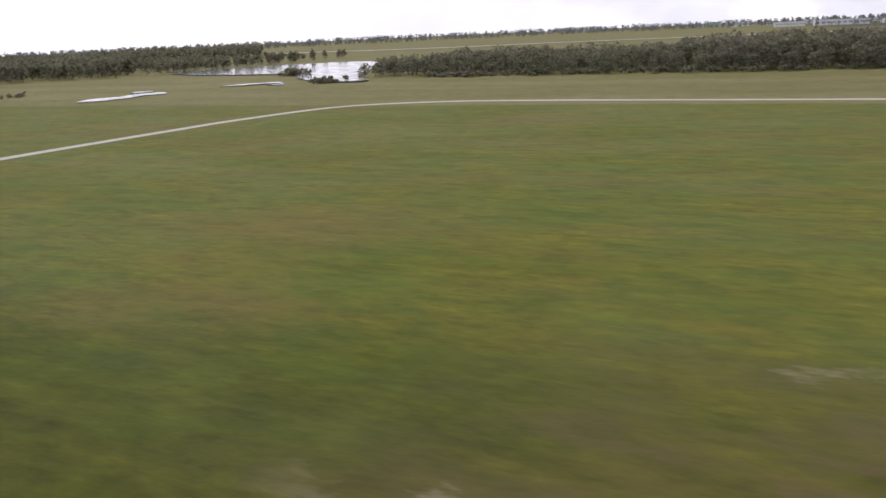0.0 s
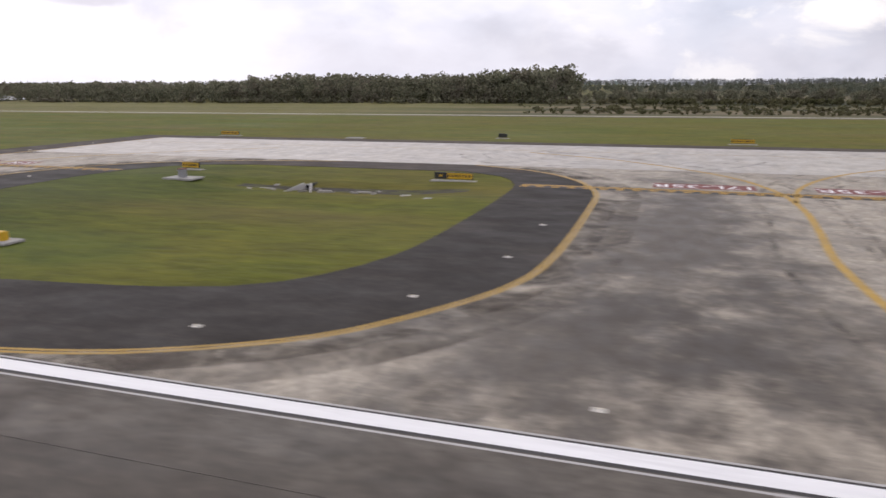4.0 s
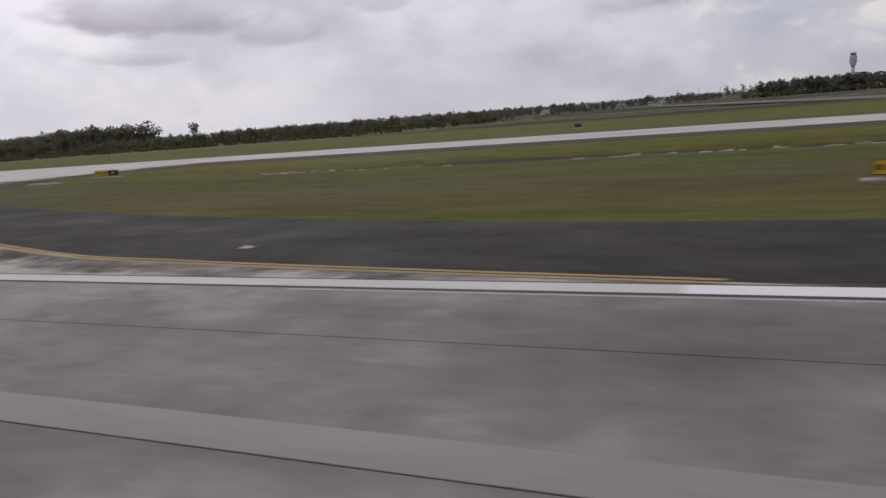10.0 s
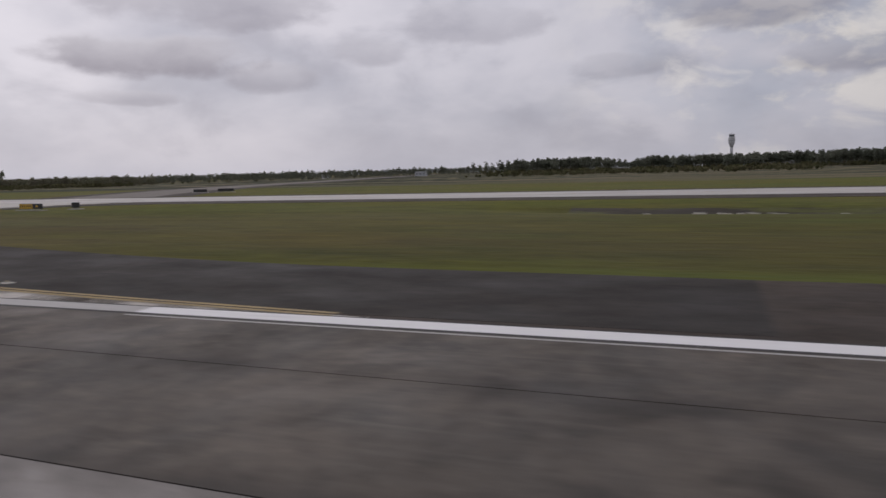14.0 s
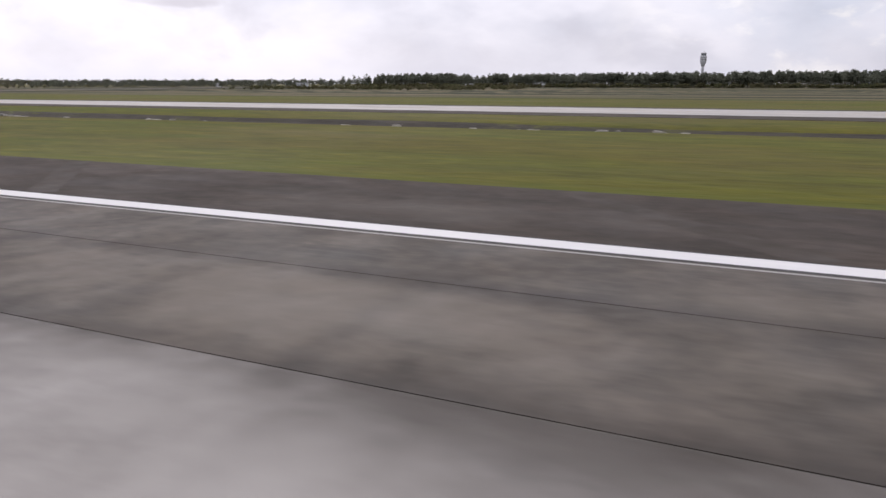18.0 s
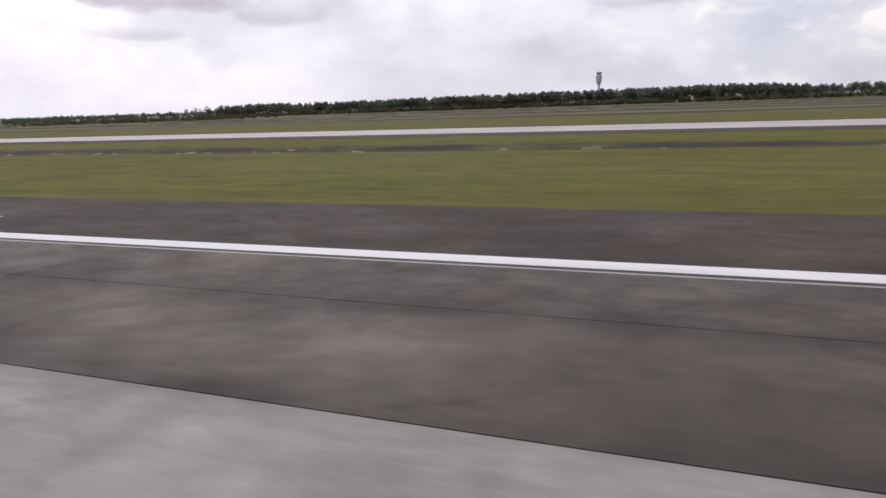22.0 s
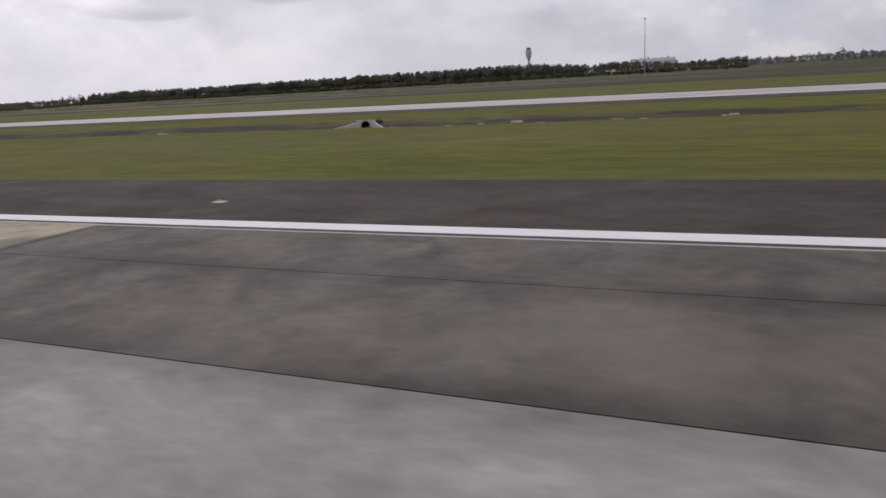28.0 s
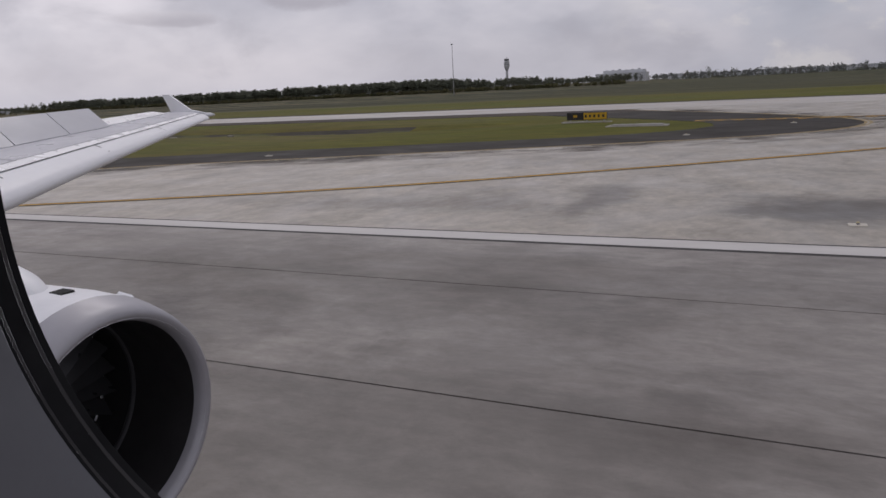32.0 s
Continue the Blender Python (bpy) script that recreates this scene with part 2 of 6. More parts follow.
    if thin:
        # leaves let light through from behind
        out = nt.nodes["Material Output"]
        t, ms = N("ShaderNodeBsdfTranslucent"), N("ShaderNodeMixShader")
        L(col, t.inputs[0])
        ms.inputs[0].default_value = thin
        L(bsdf.outputs[0], ms.inputs[1])
        L(t.outputs[0], ms.inputs[2])
        L(ms.outputs[0], out.inputs[0])
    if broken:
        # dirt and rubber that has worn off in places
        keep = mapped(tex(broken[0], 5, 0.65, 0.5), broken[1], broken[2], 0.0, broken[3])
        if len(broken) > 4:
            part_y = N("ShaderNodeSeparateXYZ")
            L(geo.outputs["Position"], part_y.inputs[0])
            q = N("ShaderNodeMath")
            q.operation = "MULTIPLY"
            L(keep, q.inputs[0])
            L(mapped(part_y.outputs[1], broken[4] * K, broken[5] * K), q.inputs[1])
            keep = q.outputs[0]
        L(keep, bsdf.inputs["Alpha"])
    return m


def smudge(m, spots, colour, size=6.0):
    """Large worn-in stains on a paving: (x, y, half length, half width, amount) each, with ragged soft borders."""
    nt = m.node_tree
    N, L = nt.nodes.new, nt.links.new
    bsdf = nt.nodes["Principled BSDF"]
    geo = N("ShaderNodeNewGeometry")
    true = N("ShaderNodeVectorMath")
    true.operation = "SCALE"
    true.inputs["Scale"].default_value = 1 / K
    L(geo.outputs["Position"], true.inputs[0])
    rag = N("ShaderNodeTexNoise")
    rag.inputs["Scale"].default_value, rag.inputs["Detail"].default_value, rag.inputs["Roughness"].default_value = 1 / size, 8, 0.68
    L(true.outputs[0], rag.inputs["Vector"])
    ragged = N("ShaderNodeMath")
    ragged.operation = "MULTIPLY_ADD"
    ragged.inputs[1].default_value, ragged.inputs[2].default_value = 3.2, -1.6
    L(rag.outputs[0], ragged.inputs[0])
    for x, y, rx, ry, amount in spots:
        off = N("ShaderNodeVectorMath")
        off.operation = "SUBTRACT"
        off.inputs[1].default_value = (x, y, 0)
        L(true.outputs[0], off.inputs[0])
        rel = N("ShaderNodeVectorMath")
        rel.operation = "MULTIPLY"
        rel.inputs[1].default_value = (1 / rx, 1 / ry, 0)
        L(off.outputs[0], rel.inputs[0])
        far = N("ShaderNodeVectorMath")
        far.operation = "LENGTH"
        L(rel.outputs[0], far.inputs[0])
        reach = N("ShaderNodeMath")
        L(far.outputs["Value"], reach.inputs[0])
        L(ragged.outputs[0], reach.inputs[1])
        fade = N("ShaderNodeMapRange")
        fade.interpolation_type = "SMOOTHSTEP"
        fade.inputs[1].default_value, fade.inputs[2].default_value, fade.inputs[4].default_value = 1.25, 0.25, amount
        L(reach.outputs[0], fade.inputs[0])
        stained = N("ShaderNodeMix")
        stained.data_type = "RGBA"
        L(fade.outputs[0], stained.inputs[0])
        L(bsdf.inputs["Base Color"].links[0].from_socket, stained.inputs[6])
        stained.inputs[7].default_value = (*colour, 1)
        L(stained.outputs[2], bsdf.inputs["Base Color"])


GRASS_A, GRASS_B = (0.112, 0.116, 0.013), (0.132, 0.116, 0.017)


def grass_material():
    m = material("mown_grass", GRASS_A, GRASS_B, size=38, stretch=2.2, grain=0.5, grain_size=1.3, rough=0.9,
                 bump=0.5, stain=(0.088, 0.103, 0.013), stain_size=15, stain_cut=(0.45, 0.62), stain_amount=0.7, spec=0.15)
    # beyond the mown strip the field is rank, brown and patchy
    nt = m.node_tree
    N, L = nt.nodes.new, nt.links.new
    bsdf = nt.nodes["Principled BSDF"]
    col = bsdf.inputs["Base Color"].links[0].from_socket
    geo = N("ShaderNodeNewGeometry")
    s = N("ShaderNodeSeparateXYZ")
    L(geo.outputs["Position"], s.inputs[0])
    sc = N("ShaderNodeVectorMath")
    sc.operation = "MULTIPLY"
    sc.inputs[1].default_value = (1 / K / 9.0, 1 / K, 1 / K)
    L(geo.outputs["Position"], sc.inputs[0])
    n = N("ShaderNodeTexNoise")
    n.inputs["Scale"].default_value, n.inputs["Detail"].default_value = 1 / 40.0, 5
    L(sc.outputs[0], n.inputs["Vector"])
    ramp = N("ShaderNodeValToRGB")
    e = ramp.color_ramp.elements
    e[0].position, e[0].color = 0.45, (0.034, 0.039, 0.017, 1)
    e[1].position, e[1].color = 0.58, (0.165, 0.136, 0.080, 1)
    k = e.new(0.51)
    k.color = (0.100, 0.092, 0.044, 1)
    L(n.outputs[0], ramp.inputs[0])
    wob = N("ShaderNodeMath")
    wob.operation = "MULTIPLY_ADD"
    wob.inputs[1].default_value = 18 * K
    L(n.outputs[0], wob.inputs[0])
    # the mown strip narrows further along
    narrow = N("ShaderNodeMapRange")
    narrow.inputs[1].default_value, narrow.inputs[2].default_value = 480 * K, 860 * K
    narrow.inputs[4].default_value = 38 * K
    L(s.outputs[0], narrow.inputs[0])
    reach = N("ShaderNodeMath")
    L(narrow.outputs[0], reach.inputs[0])
    L(s.outputs[1], reach.inputs[1])
    L(reach.outputs[0], wob.inputs[2])
    r = N("ShaderNodeMapRange")
    r.inputs[1].default_value, r.inputs[2].default_value = 268 * K, 276 * K
    L(wob.outputs[0], r.inputs[0])
    x = N("ShaderNodeMix")
    x.data_type = "RGBA"
    L(r.outputs[0], x.inputs[0])
    L(col, x.inputs[6])
    L(ramp.outputs[0], x.inputs[7])
    # bare earth and pale sand, worn through the turf before the threshold and in thin streaks elsewhere
    near = N("ShaderNodeVectorMath")
    near.operation = "MULTIPLY"
    near.inputs[1].default_value = (1 / K / 2.2, 1 / K, 1 / K)
    L(geo.outputs["Position"], near.inputs[0])
    bare = N("ShaderNodeTexNoise")
    bare.inputs["Scale"].default_value, bare.inputs["Detail"].default_value, bare.inputs["Roughness"].default_value = 1 / 9.0, 6, 0.65
    L(near.outputs[0], bare.inputs["Vector"])

    def ramped(sock, lo, hi):
        q = N("ShaderNodeMapRange")
        q.inputs[1].default_value, q.inputs[2].default_value = lo, hi
        L(sock, q.inputs[0])
        return q.outputs[0]

    def times(a, b):
        q = N("ShaderNodeMath")
        q.operation = "MULTIPLY"
        for i, w in enumerate((a, b)):
            if isinstance(w, float):
                q.inputs[i].default_value = w
            else:
                L(w, q.inputs[i])
        return q.outputs[0]

    # mower's lines and broad brownish bands along the runway
    for sx, sy, lo, hi, amount, colour in ((22, 1.6, 0.46, 0.66, 0.35, (0.070, 0.076, 0.012, 1)), (75, 11, 0.50, 0.66, 0.42, (0.112, 0.088, 0.022, 1))):
        lines = N("ShaderNodeVectorMath")
        lines.operation = "MULTIPLY"
        lines.inputs[1].default_value = (1 / K / sx, 1 / K / sy, 0.0)
        L(geo.outputs["Position"], lines.inputs[0])
        band = N("ShaderNodeTexNoise")
        band.inputs["Scale"].default_value, band.inputs["Detail"].default_value = 1.0, 4
        L(lines.outputs[0], band.inputs["Vector"])
        y = N("ShaderNodeMix")
        y.data_type = "RGBA"
        L(times(times(ramped(band.outputs[0], lo, hi), amount), ramped(s.outputs[1], 262 * K, 250 * K)), y.inputs[0])
        L(x.outputs[2], y.inputs[6])
        y.inputs[7].default_value = colour
        x = y
    # the approach is lusher
    y = N("ShaderNodeMix")
    y.data_type = "RGBA"
    L(times(times(times(ramped(s.outputs[0], 60 * K, -30 * K), ramped(s.outputs[1], 30 * K, 50 * K)), ramped(bare.outputs[0], 0.42, 0.60)), 0.75), y.inputs[0])
    L(x.outputs[2], y.inputs[6])
    y.inputs[7].default_value = (0.076, 0.103, 0.014, 1)
    x = y
    # the far end is overgrown with low dark scrub
    y = N("ShaderNodeMix")
    y.data_type = "RGBA"
    L(times(times(r.outputs[0], ramped(s.outputs[0], 1380 * K, 1720 * K)), 0.7), y.inputs[0])
    L(x.outputs[2], y.inputs[6])
    y.inputs[7].default_value = (0.058, 0.060, 0.030, 1)
    x = y
    # the rough grass before the wood is tawny
    y = N("ShaderNodeMix")
    y.data_type = "RGBA"
    L(times(times(r.outputs[0], ramped(s.outputs[0], 70 * K, -40 * K)), 0.75), y.inputs[0])
    L(x.outputs[2], y.inputs[6])
    y.inputs[7].default_value = (0.165, 0.148, 0.050, 1)
    x = y
    # beside the first exits the turf near the runway is darker, browned in a broad band, with a fresh green lip at the asphalt
    def tint(mask, colour, blend="MIX"):
        q = N("ShaderNodeMix")
        q.data_type, q.blend_type = "RGBA", blend
        L(mask, q.inputs[0])
        L(x.outputs[2], q.inputs[6])
        q.inputs[7].default_value = colour
        return q

    tuft = N("ShaderNodeTexNoise")
    tuft.inputs["Scale"].default_value, tuft.inputs["Detail"].default_value, tuft.inputs["Roughness"].default_value = 1 / 3.5, 7, 0.7
    L(near.outputs[0], tuft.inputs["Vector"])
    x = tint(times(ramped(s.outputs[1], 64 * K, 40 * K), ramped(s.outputs[0], 40 * K, -5 * K)), (0.56, 0.60, 0.66, 1), "MULTIPLY")
    x = tint(times(ramped(s.outputs[1], 98 * K, 74 * K), times(ramped(s.outputs[0], 980 * K, 860 * K), ramped(s.outputs[0], 170 * K, 230 * K))), (0.70, 0.72, 0.78, 1), "MULTIPLY")
    x = tint(times(times(times(ramped(s.outputs[1], 35 * K, 42 * K), ramped(s.outputs[1], 72 * K, 52 * K)),
                         times(ramped(s.outputs[0], 150 * K, 260 * K), ramped(s.outputs[0], 900 * K, 780 * K))), times(ramped(bare.outputs[0], 0.30, 0.62), 0.8)), (0.088, 0.056, 0.020, 1))
    x = tint(times(times(ramped(s.outputs[1], 36.5 * K, 33.8 * K), ramped(s.outputs[0], 180 * K, 220 * K)), times(ramped(tuft.outputs[0], 0.35, 0.6), 0.75)), (0.118, 0.138, 0.018, 1))
    x = tint(times(times(ramped(s.outputs[0], 24 * K, 34 * K), ramped(s.outputs[0], 80 * K, 52 * K)), ramped(s.outputs[1], 96 * K, 92 * K)), (0.62, 0.74, 0.80, 1), "MULTIPLY")
    drift = N("ShaderNodeTexNoise")
    drift.inputs["Scale"].default_value, drift.inputs["Detail"].default_value, drift.inputs["Roughness"].default_value = 1 / 26.0, 5, 0.6
    L(near.outputs[0], drift.inputs["Vector"])
    x = tint(times(times(ramped(drift.outputs[0], 0.50, 0.66), ramped(s.outputs[1], 262 * K, 240 * K)), 0.7), (0.125, 0.100, 0.024, 1))
    x = tint(times(times(ramped(drift.outputs[0], 0.44, 0.32), ramped(s.outputs[1], 262 * K, 240 * K)), 0.6), (0.088, 0.112, 0.014, 1))
    x = tint(times(ramped(tuft.outputs[0], 0.48, 0.62), 0.6), (0.62, 0.66, 0.7, 1), "MULTIPLY")
    x = tint(times(ramped(tuft.outputs[0], 0.44, 0.33), 0.5), (1.45, 1.38, 1.2, 1), "MULTIPLY")
    zone = times(times(times(ramped(s.outputs[1], 18 * K, 30 * K), ramped(s.outputs[0], 10 * K, -30 * K)), ramped(s.outputs[1], 66 * K, 44 * K)), ramped(s.outputs[0], -215 * K, -185 * K))
    earth = times(times(ramped(bare.outputs[0], 0.42, 0.58), zone), 0.75)
    sand = times(times(ramped(bare.outputs[0], 0.60, 0.66), zone), 0.8)
    for mask, colour in ((earth, (0.105, 0.072, 0.034, 1)), (sand, (0.30, 0.25, 0.17, 1))):
        y = N("ShaderNodeMix")
        y.data_type = "RGBA"
        L(mask, y.inputs[0])
        L(x.outputs[2], y.inputs[6])
        y.inputs[7].default_value = colour
        x = y
    L(x.outputs[2], bsdf.inputs["Base Color"])
    return m


